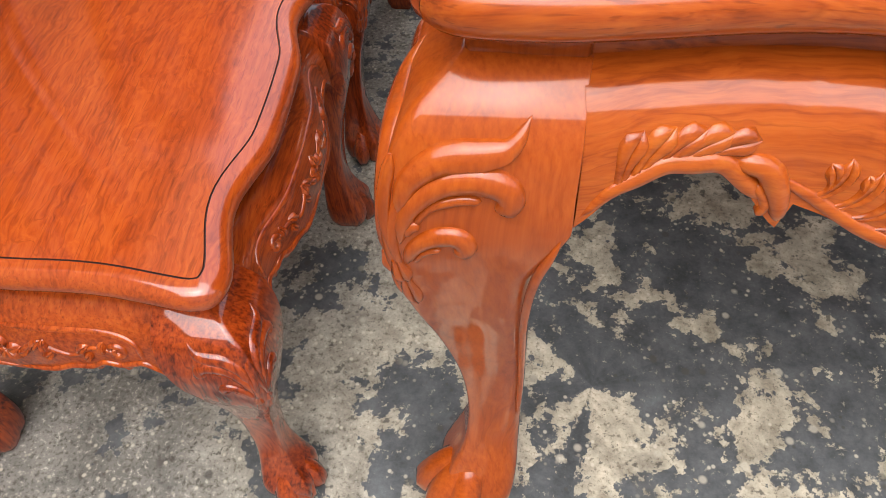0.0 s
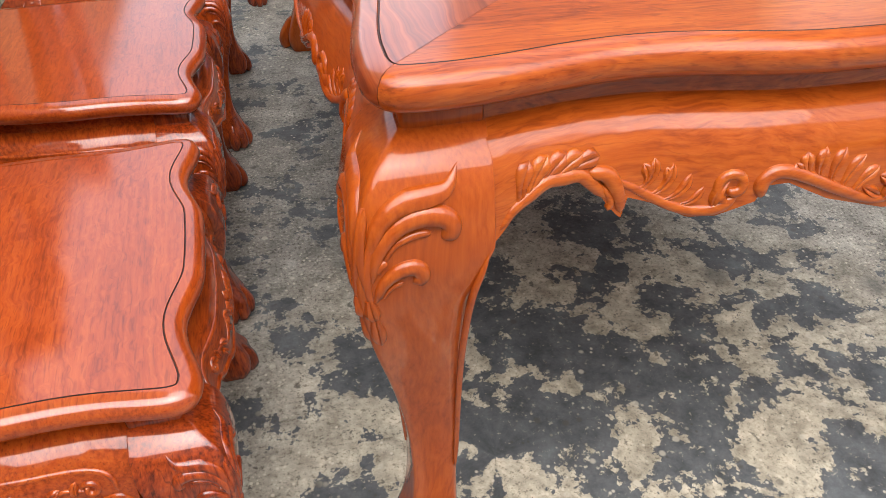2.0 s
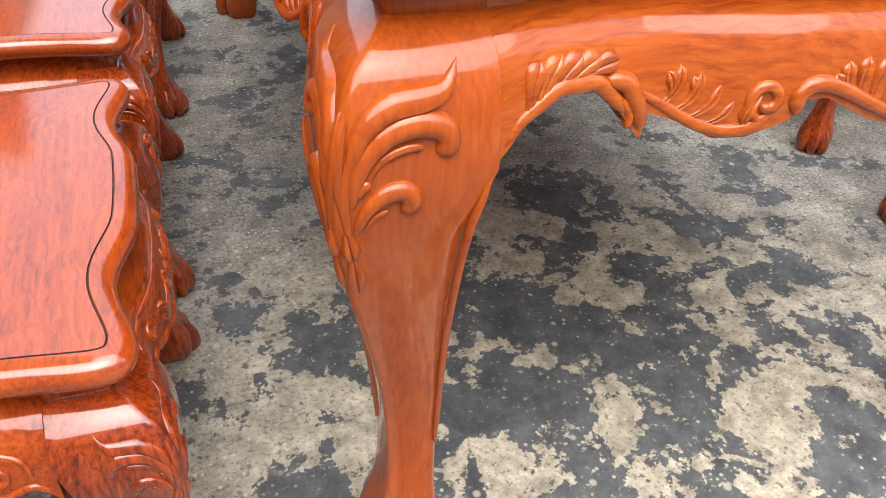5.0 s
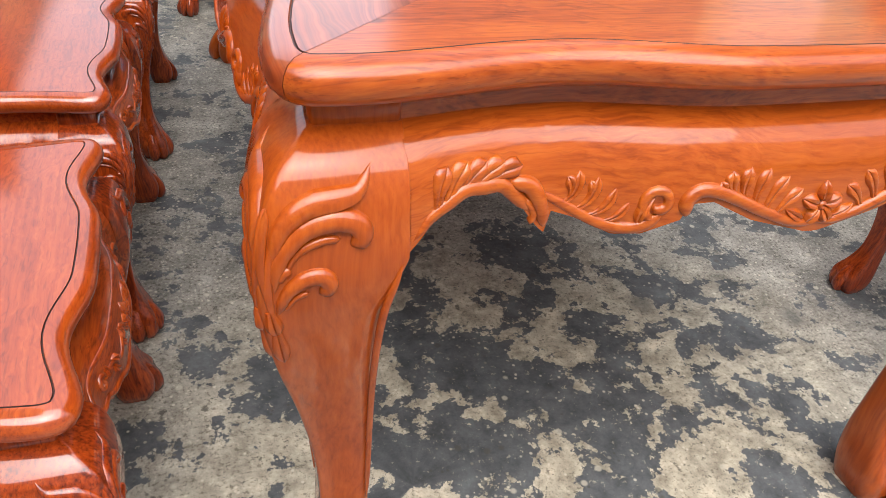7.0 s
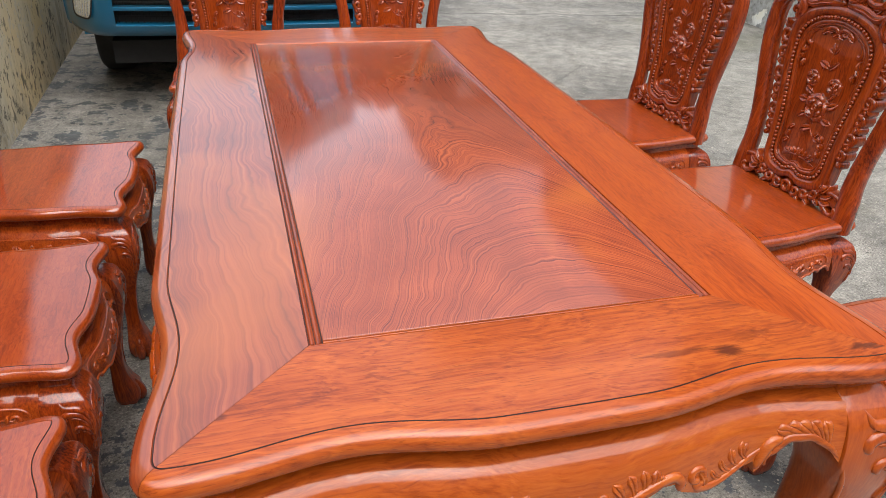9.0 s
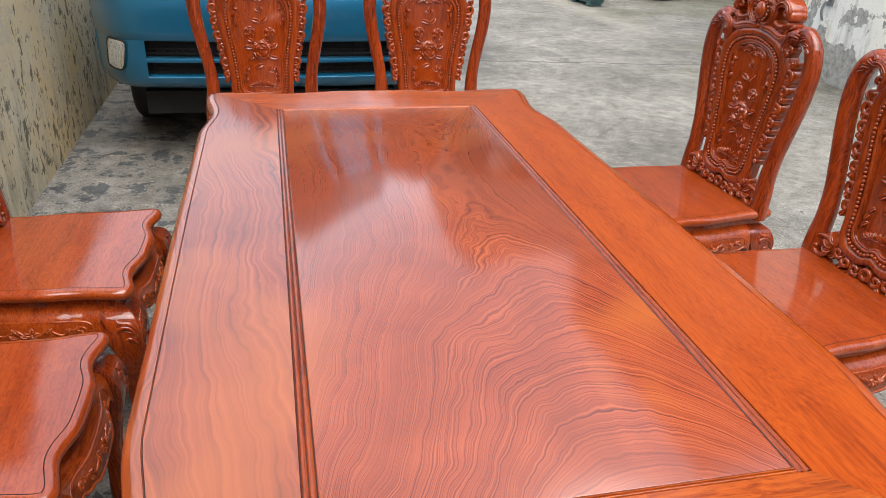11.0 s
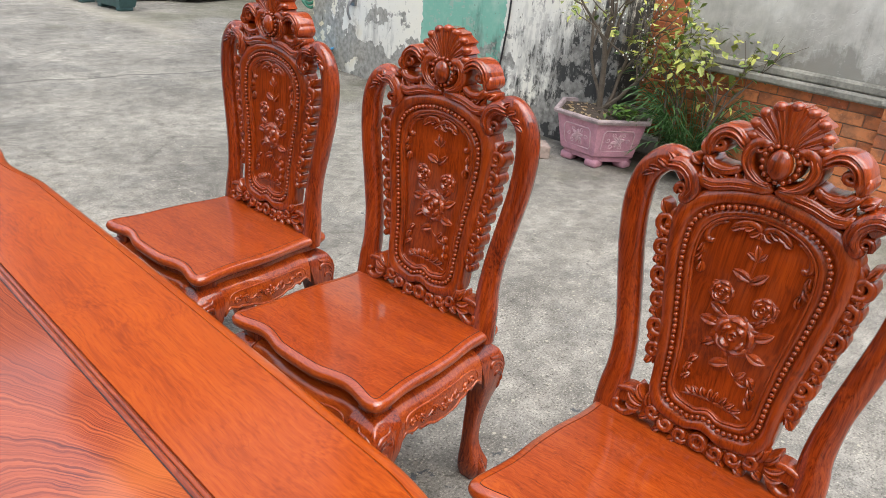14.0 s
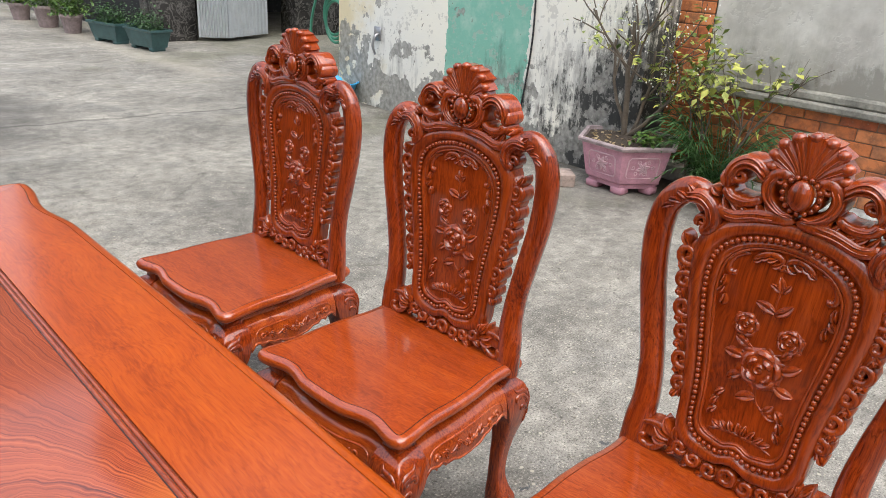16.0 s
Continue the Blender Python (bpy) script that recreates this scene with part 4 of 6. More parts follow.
# lower edge of a short apron, from its first leg to the middle
EDGE_S = [0.103, 0.120, 0.150, 0.183, 0.206, 0.222, 0.229, 0.233, 0.255, 0.296, 0.323, 0.352, 0.357, 0.362, 0.383, 0.427, 0.492, 0.505]
EDGE_Z = [0.628, 0.649, 0.667, 0.666, 0.647, 0.628, 0.622, 0.643, 0.636, 0.618, 0.619, 0.632, 0.634, 0.649, 0.651, 0.630, 0.612, 0.611]


def short_edge(s):
    return lerp(EDGE_S, EDGE_Z, min(s, TW - s))


def long_edge(s):
    s = min(s, TL - s)
    return lerp(EDGE_S + [0.56, 0.64, 0.68, 0.70, 0.76, 0.86, 1.0], EDGE_Z + [0.618, 0.645, 0.655, 0.640, 0.628, 0.612, 0.606], s)


def apron_carving(g, to3, L, long=False):
    """Leaf fans, drops, scrolls and a flower along the cut edge of a table apron, the same from both ends."""
    for flip in (False, True):
        def F(s, z, h, f=flip):
            return to3(L - s if f else s, z, h)
        # rope that follows the edge
        rope = [(s, short_edge(s) + 0.006) for s in [0.105, 0.12, 0.135, 0.15, 0.166, 0.183, 0.198, 0.212]]
        stroke(g, F, cr(rope, 3), 0.003, 0.006, 0.6, swell=0.002)
        stroke(g, F, cr([(0.19, 0.673), (0.21, 0.668), (0.222, 0.65), (0.2285, 0.628)], 5), 0.005, 0.004, 0.8, swell=0.004)
        stroke(g, F, cr([(0.205, 0.658), (0.216, 0.644), (0.214, 0.632)], 4), 0.004, 0.003, 0.9)
        stroke(g, F, cr([(0.215, 0.664), (0.245, 0.648), (0.275, 0.632), (0.30, 0.625), (0.322, 0.627), (0.338, 0.64)], 5), 0.003, 0.006, 0.6, swell=0.001)
        # leaf fan
        for k, (bx, bz, ang, ln) in enumerate(((0.126, 0.660, 93, 0.034), (0.134, 0.664, 76, 0.035), (0.145, 0.668, 62, 0.035), (0.157, 0.672, 50, 0.034), (0.170, 0.675, 36, 0.033))):
            leaf2(g, F, (bx, bz), ang, ln * 1.05, 0.0092, 0.2, bend=-18, blunt=3.0)
            stroke(g, F, cr([(bx + 0.001, bz), (bx + 0.45 * ln * math.cos(radians(ang + 8)), bz + 0.45 * ln * math.sin(radians(ang + 8)))], 4), 0.0012, 0.0008, 1.6)
        # acanthus between drop and scroll
        for bx, bz, ang, ln, w in ((0.246, 0.650, 30, 0.030, 0.0065), (0.258, 0.643, 20, 0.034, 0.006), (0.270, 0.637, 8, 0.034, 0.0055), (0.283, 0.631, -2, 0.030, 0.0048), (0.250, 0.654, 62, 0.020, 0.006), (0.268, 0.652, 48, 0.017, 0.005)):
            leaf2(g, F, (bx, bz), ang, ln, w, 0.28, bend=40, blunt=2.2)
        # paired volutes
        stroke(g, F, spiral((0.333, 0.650), 0.017, 0.004, -80, -1.2, 20), 0.0045, 0.005, 0.9)
        leaf2(g, F, (0.318, 0.630), 96, 0.028, 0.006, 0.4, bend=-30)
        stroke(g, F, cr([(0.36, 0.637), (0.358, 0.652), (0.368, 0.662), (0.385, 0.661), (0.41, 0.651), (0.44, 0.637), (0.475, 0.624), (0.505, 0.6225)], 5), 0.007, 0.004, 0.8, swell=0.001)
        for bx, bz, ang, ln in ((0.395, 0.659, 150, 0.014), (0.402, 0.656, 125, 0.024), (0.413, 0.650, 108, 0.032), (0.425, 0.644, 94, 0.037), (0.438, 0.638, 80, 0.038), (0.452, 0.633, 66, 0.034)):
            leaf2(g, F, (bx, bz), ang, ln, 0.0074, 0.26, bend=-20, blunt=2.6)
        if long:
            for c, sp in ((0.60, 0), (0.80, 1)):
                for q in range(4):
                    leaf2(g, F, (c + 0.016 * q, 0.652 - 0.004 * q), 120 - 22 * q, 0.036, 0.007, 0.4, bend=-25)
            stroke(g, F, cr([(0.505, 0.6225), (0.56, 0.628), (0.63, 0.655), (0.675, 0.664), (0.70, 0.648), (0.76, 0.637), (0.86, 0.621), (0.999, 0.615)], 5), 0.004, 0.004, 0.8)
    flower5(g, to3, (L / 2, 0.640), 0.022)
    for q in (-1, 1):
        leaf2(g, to3, (L / 2 + q * 0.018, 0.627), 90 - q * 62, 0.024, 0.006, 0.4)


for side, L, edge in ((0, TW, short_edge), (1, TL, long_edge), (2, TW, short_edge), (3, TL, long_edge)):
    g = Geo()
    apron(g, TOP, side, 0.1025, L - 0.1025, T_SWELL, 0.722, edge, nu=260 if L > 1.5 else 170)
    ap = part("apron", g, wood_apron if side % 2 == 0 else wood_y, table)
    g = Pieces()
    apron_carving(g, on_apron(TOP, side, T_SWELL), L, L > 1.5)
    carving("apron_carving", g, wood_apron if side % 2 == 0 else wood_y, ap, "carved leaf and flower border")

# ---- chairs ----
SZ = 0.478
CH = Outline([(-0.259, -0.241), (0.259, -0.241), (0.230, 0.238), (-0.230, 0.238)],
             [(0.017, 0.115, 0.09, 0.004), (0.006, 0.12, 0.10, 0.0), (0.0, 0.1, 0.05, 0.0), (0.006, 0.12, 0.10, 0.0)], 0.038, 40)
C_SWELL = bombe([(0.030, 0.425), (0.022, 0.423), (0.010, 0.416), (0.001, 0.405), (-0.006, 0.39), (-0.010, 0.37), (-0.012, 0.33)])
C_LEG = [(0.425, 0.028, 0.082), (0.416, 0.012, 0.082), (0.402, -0.002, 0.082), (0.375, -0.010, 0.080), (0.345, -0.013, 0.072), (0.30, -0.008, 0.060), (0.24, 0.007, 0.054), (0.18, 0.016, 0.054), (0.12, 0.017, 0.054),
         (0.08, 0.008, 0.056), (0.045, -0.006, 0.058), (0.018, -0.006, 0.056), (0.0, 0.002, 0.050)]
BACK_Y = 0.192


PZ0, PZ1 = 0.514, 1.013


def panel_half(z):
    """Half the width of the chair's back panel at a height."""
    return lerp([0.514, 0.519, 0.528, 0.540, 0.556, 0.575, 0.63, 0.69, 0.75, 0.81, 0.86, 0.90, 0.935, 0.96, 0.98, 0.995, 1.006, 1.012],
                [0.080, 0.098, 0.112, 0.121, 0.126, 0.127, 0.129, 0.136, 0.147, 0.158, 0.166, 0.168, 0.164, 0.151, 0.130, 0.100, 0.062, 0.02], z)


def panel_outline(inset):
    """The closed shield-like shape of the back panel, drawn in by an inset."""
    zs = [0.516, 0.520, 0.527, 0.536, 0.548, 0.562, 0.58, 0.61, 0.65, 0.70, 0.74, 0.78, 0.82, 0.86, 0.89, 0.915, 0.938, 0.956, 0.972, 0.985, 0.996, 1.004, 1.009, 1.012]
    right = [Vector((panel_half(z), z)) for z in zs]
    low = [Vector((x, 0.514 - 0.005 * bump(abs(x) - 0.045, 0.035) + 0.008 * bump(x, 0.035))) for x in (-0.075, -0.06, -0.045, -0.03, -0.015, 0.0, 0.015, 0.03, 0.045, 0.06, 0.075)]
    pts = low + right + [Vector((-p.x, p.y)) for p in right[::-1]]
    mid, k = (PZ0 + PZ1) / 2, (PZ1 - PZ0 - 2 * inset) / (PZ1 - PZ0)
    return [Vector((p.x * (1 - inset / 0.145), mid + (p.y - mid) * k)) for p in pts]


def back3(depth=0.0):
    """Lays carving on the front of a chair's back."""
    def to3(x, z, h):
        lean = 0.02 * (z - 0.5) / 0.6 + 0.012 * math.sin((z - 0.5) * 4.5)
        return (x, BACK_Y - 0.020 + lean - h + depth, 0.5 + (z - 0.5) * 1.012)
    return to3


def crest_carving(g):
    """The pierced crest: a shell, a beaded boss, scrolls and leaves."""
    T1 = back3()

    def T(x, z, h):
        return T1(x * 1.10, 1.0 + (z - 1.0) * 0.925, h)
    deep = 0.046
    # shell
    for k in range(9):
        a = 90 + (k - 4) * 17.5
        ln = 0.080 - 0.0017 * (k - 4) ** 2
        base = (0.012 * math.cos(radians(a)), 1.090 + 0.004 * math.sin(radians(a)))
        tip = (base[0] + ln * math.cos(radians(a)) * 0.84, base[1] + ln * math.sin(radians(a)))
        mid = ((base[0] + tip[0]) / 2 * 0.9, (base[1] + tip[1]) / 2)
        stroke(g, T, cr([base, mid, tip], 4), 0.0060, 0.0125, 0.42, sink=deep - 0.003 * (k % 2), taper=False)
        g.ball(T(tip[0], tip[1] - 0.002, -0.003), (0.0118, 0.013, 0.0088), 10, 6)
        for o in (-0.0045, 0.0045):
            stroke(g, lift(T, 0.003), cr([base, (mid[0] + o * 0.6 * math.sin(radians(a)), mid[1] - o * 0.6 * math.cos(radians(a))), (tip[0] + o * math.sin(radians(a)), tip[1] - o * math.cos(radians(a)))], 3), 0.0010, 0.0022, 1.3)
    # boss with beads
    c = (0.0, 1.068)
    g.ball(T(c[0], c[1], 0.008), (0.0215, 0.016, 0.0275), 14, 8)
    for k in range(16):
        a = 2 * math.pi * k / 16
        g.ball(T(c[0] + 0.0275 * math.cos(a), c[1] + 0.033 * math.sin(a), 0.007), 0.0050, 7, 5)
    stroke(g, T, [Vector((c[0] + 0.026 * math.cos(2 * math.pi * k / 20), c[1] + 0.0315 * math.sin(2 * math.pi * k / 20))) for k in range(21)], 0.006, 0.006, 0.5, sink=deep, taper=False)
    for q in (-1, 1):
        def F(x, z, h, q=q):
            return T(q * x, z, h)
        # C scroll that holds the boss
        stroke(g, F, cr([(0.004, 1.026), (0.024, 1.026), (0.045, 1.044), (0.052, 1.070), (0.044, 1.094), (0.030, 1.098), (0.024, 1.088)], 6), 0.009, 0.011, 0.9, sink=deep, swell=0.001)
        stroke(g, F, spiral((0.036, 1.088), 0.010, 0.003, 90, 1.2, 14), 0.006, 0.004, 1.3)
        for o in (-0.004, 0.004):
            stroke(g, lift(F, 0.0095), cr([(0.008, 1.027 + o), (0.026 - o, 1.029), (0.045 - o, 1.046), (0.052 - o, 1.070), (0.045 - o, 1.090)], 5), 0.0028, 0.002, 1.3)
        # arching leaf out to the post
        stroke(g, F, cr([(0.052, 1.085), (0.070, 1.102), (0.092, 1.104), (0.108, 1.090), (0.114, 1.072), (0.116, 1.050)], 6), 0.010, 0.0095, 0.8, sink=deep, swell=0.003)
        for o, w in ((0.0, 0.0035), (0.009, 0.003), (-0.009, 0.003)):
            stroke(g, lift(F, 0.0105 - 30 * o * o), cr([(0.058, 1.086 + o), (0.074, 1.102 + o), (0.092, 1.104 + o), (0.107 + 0.5 * o, 1.090 + 0.6 * o), (0.113 + 0.8 * o, 1.068)], 5), w, 0.002, 1.5)
        stroke(g, F, spiral((0.098, 1.076), 0.013, 0.003, 60, -1.3, 16), 0.007, 0.005, 1.0, sink=deep * 0.8)
        stroke(g, lift(F, 0.008), cr([(0.114, 1.050), (0.104, 1.036), (0.086, 1.032), (0.070, 1.036)], 5), 0.003, 0.002, 1.4)
        stroke(g, F, cr([(0.116, 1.052), (0.106, 1.035), (0.086, 1.030), (0.068, 1.034), (0.056, 1.046)], 5), 0.010, 0.007, 0.9, sink=deep, swell=0.002)
        # leaves along the top of the panel
        for o in (-0.005, 0.004):
            stroke(g, lift(F, 0.008), cr([(0.030, 1.016 + o), (0.062, 1.011 + o), (0.092, 1.0 + o), (0.112, 1.002 + o)], 5), 0.003, 0.002, 1.3)
        stroke(g, F, cr([(0.0, 1.016), (0.030, 1.016), (0.062, 1.010), (0.092, 0.998), (0.112, 1.000), (0.124, 1.014)], 6), 0.012, 0.011, 0.7, sink=deep * 0.9, swell=0.003)
        for k in range(6):
            leaf2(g, F, (0.012 + 0.018 * k, 1.019 - 0.0028 * k), 12 + 14 * (k % 3), 0.030, 0.0062, 0.55, bend=20, sink=0.0)
        stroke(g, F, spiral((0.020, 1.022), 0.010, 0.003, 200, 1.2, 14), 0.005, 0.004, 1.4)
        stroke(g, F, spiral((0.093, 1.026), 0.012, 0.003, 20, 1.2, 14), 0.006, 0.004, 1.2, sink=0.03)
        leaf2(g, F, (0.115, 1.050), 80, 0.036, 0.012, 0.5, sink=deep)
        leaf2(g, F, (0.122, 1.03), 40, 0.024, 0.010, 0.5, sink=deep * 0.7)


def side_carving(q):
    """The scrolled edging down one side of the panel."""
    g = Pieces()
    T = back3(0.006)

    def F(x, z, h):
        return T(q * x, z, h)
    z = 0.900
    for k in range(6):
        w = panel_half(z) + 0.006
        r = (0.022, 0.018, 0.020, 0.017, 0.020, 0.015)[k]
        stroke(g, F, spiral((w, z), r, 0.004, 150 if k % 2 else 210, -1.3 if k % 2 else 1.3, 16), 0.0082, 0.0056, 1.1, sink=0.034)
        leaf2(g, F, (w + 0.002, z + 0.012), 62, 0.034, 0.009, 0.55, sink=0.028, blunt=1.4)
        leaf2(g, F, (w - 0.002, z - 0.010), -60, 0.028, 0.009, 0.55, sink=0.028, blunt=1.4)
        z -= 0.052
    stroke(g, F, cr([(panel_half(0.93) - 0.004, 0.935), (panel_half(0.88) + 0.004, 0.885), (panel_half(0.80) + 0.002, 0.80), (panel_half(0.70) + 0.003, 0.70), (panel_half(0.62) + 0.003, 0.61)], 6), 0.009, 0.008, 0.5, sink=0.03)
    return g


def rail_carving():
    """The carved lower rail between the posts: a ring, paired scrolls and leaves over a slim bar."""
    g = Pieces()
    T1 = back3(0.004)

    def T(x, z, h):
        return T1(x, z - 0.036, h)
    top = lift(T, 0.004)
    stroke(g, top, spiral((0.0, 0.536), 0.0135, 0.0135, 0, 1.05, 20), 0.0062, 0.0062, 1.0, sink=0.034, taper=False)
    for q in (-1, 1):
        def F(x, z, h, q=q):
            return T(q * x, z, h)

        def U(x, z, h, q=q):
            return top(q * x, z, h)
        stroke(g, F, cr([(0.0, 0.532), (0.022, 0.528), (0.05, 0.533), (0.085, 0.540), (0.12, 0.550), (0.155, 0.556), (0.215, 0.548)], 6), 0.013, 0.015, 0.2, sink=0.034, swell=0.001, taper=False)
        for c, r, a, w in (((0.036, 0.534), 0.0155, 200, 1.25), ((0.070, 0.540), 0.0150, 20, -1.25), ((0.102, 0.552), 0.0145, 200, 1.25)):
            stroke(g, U, spiral(c, r, 0.003, a, w, 18), 0.0072, 0.0052, 1.15, sink=0.032)
            leaf2(g, U, (c[0] + 0.006, c[1] - 0.012), -35, 0.026, 0.0085, 0.5, sink=0.026)
        for bx, bz, an, ln in ((0.112, 0.560, 55, 0.030), (0.124, 0.566, 28, 0.036), (0.128, 0.554, 2, 0.040), (0.130, 0.544, -24, 0.034)):
            leaf2(g, U, (bx, bz), an, ln, 0.0095, 0.5, sink=0.026, bend=25)
        stroke(g, U, cr([(0.135, 0.545), (0.150, 0.526), (0.168, 0.518), (0.184, 0.524), (0.186, 0.536), (0.176, 0.540)], 6), 0.0085, 0.0065, 0.9, sink=0.032)
        stroke(g, U, cr([(0.140, 0.572), (0.165, 0.574), (0.190, 0.566)], 5), 0.0075, 0.0060, 0.8, sink=0.030)
    return g


def panel_carving(panel):
    """Roses on a stem, leaves and the scalloped inner border, each a piece of its own under the panel."""
    T = back3(0.006)
    for c, r in (((0.004, 0.735), 0.046), ((-0.038, 0.808), 0.028), ((0.040, 0.803), 0.028)):
        for kind, g in rose(T, c, r):
            part(kind, g, wood_carved, panel)
    for pts in ([(0.006, 0.90), (0.002, 0.86), (0.006, 0.81), (0.002, 0.77)], [(-0.034, 0.78), (-0.018, 0.768), (-0.004, 0.76)], [(0.038, 0.776), (0.022, 0.768), (0.01, 0.76)],
                [(0.004, 0.70), (0.010, 0.672), (0.028, 0.655), (0.042, 0.652)]):
        g = Geo()
        stroke(g, T, cr(pts, 5), 0.003, 0.0022, 1.2)
        part("stem", g, wood_carved, panel)
    for bx, bz, an, ln, w in ((0.005, 0.885, 90, 0.028, 0.007), (0.005, 0.885, 140, 0.022, 0.006), (0.005, 0.885, 40, 0.022, 0.006), (0.004, 0.845, 150, 0.036, 0.009), (0.004, 0.842, 30, 0.036, 0.009), (-0.016, 0.838, 75, 0.024, 0.007),
                              (-0.030, 0.745, 165, 0.034, 0.010), (-0.026, 0.768, 140, 0.028, 0.009), (0.038, 0.745, 15, 0.034, 0.010), (0.034, 0.768, 45, 0.028, 0.009), (-0.026, 0.712, 205, 0.030, 0.009),
                              (0.036, 0.711, -25, 0.032, 0.009), (0.008, 0.678, 190, 0.036, 0.010), (0.026, 0.656, 35, 0.024, 0.007), (0.03, 0.655, -30, 0.022, 0.006)):
        g = Geo()
        leaf2(g, T, (bx, bz), an, ln * 1.12, w * 1.15, 0.45, bend=15)
        part("leaf", g, wood_carved, panel)
    for q in (-1, 1):
        def F(x, z, h, q=q):
            return T(q * x, z, h)
        g = Geo()
        stroke(g, F, cr([(0.0, 0.936), (0.012, 0.948), (0.030, 0.948), (0.046, 0.938), (0.054, 0.926)], 5), 0.0050, 0.0036, 1.1, swell=0.0025)
        for bx, bz, an in ((0.004, 0.938, -60), (0.014, 0.944, -50), (0.026, 0.945, -55), (0.038, 0.940, -65)):
            leaf2(g, F, (bx, bz), an, 0.022, 0.0065, 0.65, bend=30, blunt=1.4)
        stroke(g, F, spiral((0.006, 0.930), 0.0075, 0.002, 90, 1.1, 12), 0.0034, 0.0026, 1.2)
        part("top_scroll", g, wood_carved, panel)
        g = Geo()
        stroke(g, F, cr([(0.060, 0.938), (0.076, 0.934), (0.090, 0.920), (0.094, 0.902), (0.086, 0.894), (0.078, 0.900)], 6), 0.0040, 0.0056, 1.1, swell=0.0014)
        part("corner_scroll", g, wood_carved, panel)
        for run in (((0.096, 0.886, -105), (0.094, 0.868, -85), (0.090, 0.850, -110)), ((0.062, 0.650, 100), (0.064, 0.628, 82), (0.067, 0.608, 95))):
            g = Geo()
            for bx, bz, an in run:
                leaf2(g, F, (bx, bz), an, 0.024, 0.0080, 0.7, bend=30, blunt=1.3)
            part("leaf_spray", g, wood_carved, panel)
        g = Geo()
        for k in range(4):
            leaf2(g, F, (0.004 + 0.011 * k, 0.594 - 0.001 * k), 82 - 20 * k, 0.022, 0.0068, 0.65)
        stroke(g, F, cr([(0.0, 0.590), (0.02, 0.590), (0.040, 0.586), (0.062, 0.580)], 4), 0.0040, 0.0026, 1.1)
        part("bottom_scroll", g, wood_carved, panel)


def build_chair():
    ch = thing("dining_chair", "varnished red hardwood dining chair with carved rose back, cabriole legs", "chair", "chairs round the table")
    g = Geo()
    prof = [(0.0222, SZ), (0.0215, SZ - 0.0013), (0.0207, SZ - 0.0013), (0.020, SZ + 0.0003), (0.011, SZ - 0.0008), (0.005, SZ - 0.004), (0.001, SZ - 0.010), (0.0, SZ - 0.015), (0.002, SZ - 0.022), (0.008, SZ - 0.0285), (0.016, SZ - 0.031)]
    ring_solid(g, CH, prof, [1, 1, 0, 0, 0, 0, 0, 0, 0, 0])
    part("seat", g, [wood_seat, groove_stain], ch)
    g = Geo()
    ring_solid(g, CH, [(0.06, 0.4475), (0.030, 0.4475), (0.029, 0.424), (0.06, 0.424)], cap_top=False, cap_bottom=False)
    part("seat_rail", g, wood_chair, ch)
    for i, (cx, cy) in enumerate(CH.corners):
        sx, sy = (1 if cx < 0 else -1), (1 if cy < 0 else -1)
        g = Geo()
        corner_leg(g, (cx, cy), sx, sy, C_LEG, (0.0285, 0.420, 0.4472, 0.082), 0.335)
        leg = part("leg", g, wood_post, ch)
        g = Geo()
        claw(g, (cx, cy), sx, sy, 0.030, 0.036)
        part("claw_foot", g, wood_post, leg)
        for face in "xy":
            for g in leg_acanthus(on_leg((cx, cy), sx, sy, C_LEG, face), 0.0, 0.402, 0.66):
                part("acanthus_leaf", g, wood_post, leg)
    for side in range(4):
        L = (CH.corners[(side + 1) % 4] - CH.corners[side]).length

        def edge(s, L=L):
            m = min(s, L - s)
            return lerp([0.08, 0.10, 0.115, 0.125, 0.135, 0.145, 0.155, 0.17, 0.185, 0.20, 0.25], [0.338, 0.356, 0.352, 0.342, 0.352, 0.350, 0.340, 0.346, 0.340, 0.334, 0.330], m)
        g = Geo()
        apron(g, CH, side, 0.0824, L - 0.0824, C_SWELL, 0.425, edge, 0.018, 80, 7)
        ap = part("apron", g, wood_chair, ch)
        g = Geo()
        to3 = on_apron(CH, side, C_SWELL)
        frame_line = [(0.100, 0.368), (0.104, 0.388), (0.125, 0.397), (0.17, 0.399), (L / 2, 0.400)]
        flower5(g, to3, (L / 2, 0.368), 0.018)
        for q in (False, True):
            def F(s, z, h, f=q):
                return to3(L - s if f else s, z, h)
            stroke(g, F, cr(frame_line, 5), 0.0025, 0.0025, 0.9)
            low = [(m, edge(m) + 0.005) for m in (0.084, 0.10, 0.115, 0.13, 0.145, 0.16, 0.18, 0.20, L / 2)]
            stroke(g, F, cr(low, 3), 0.0035, 0.0035, 0.9)
            stroke(g, F, cr([(L / 2 - 0.01, 0.36), (L / 2 - 0.035, 0.380), (L / 2 - 0.065, 0.366), (L / 2 - 0.09, 0.378), (L / 2 - 0.12, 0.370)], 5), 0.003, 0.002, 1.0)
            stroke(g, F, spiral((L / 2 - 0.115, 0.375), 0.010, 0.003, 0, 1.2, 12), 0.003, 0.003, 1.1)
            for d, an, ln in ((0.03, 100, 0.018), (0.045, 60, 0.016), (0.05, -60, 0.018), (0.075, 110, 0.016), (0.085, -80, 0.016), (0.10, 70, 0.016), (0.025, -50, 0.016)):
                leaf2(g, F, (L / 2 - d, 0.371), an, ln, 0.005, 0.5, bend=30)
        part("apron_carving", g, wood_chair, ap, "carved flower scrolls")
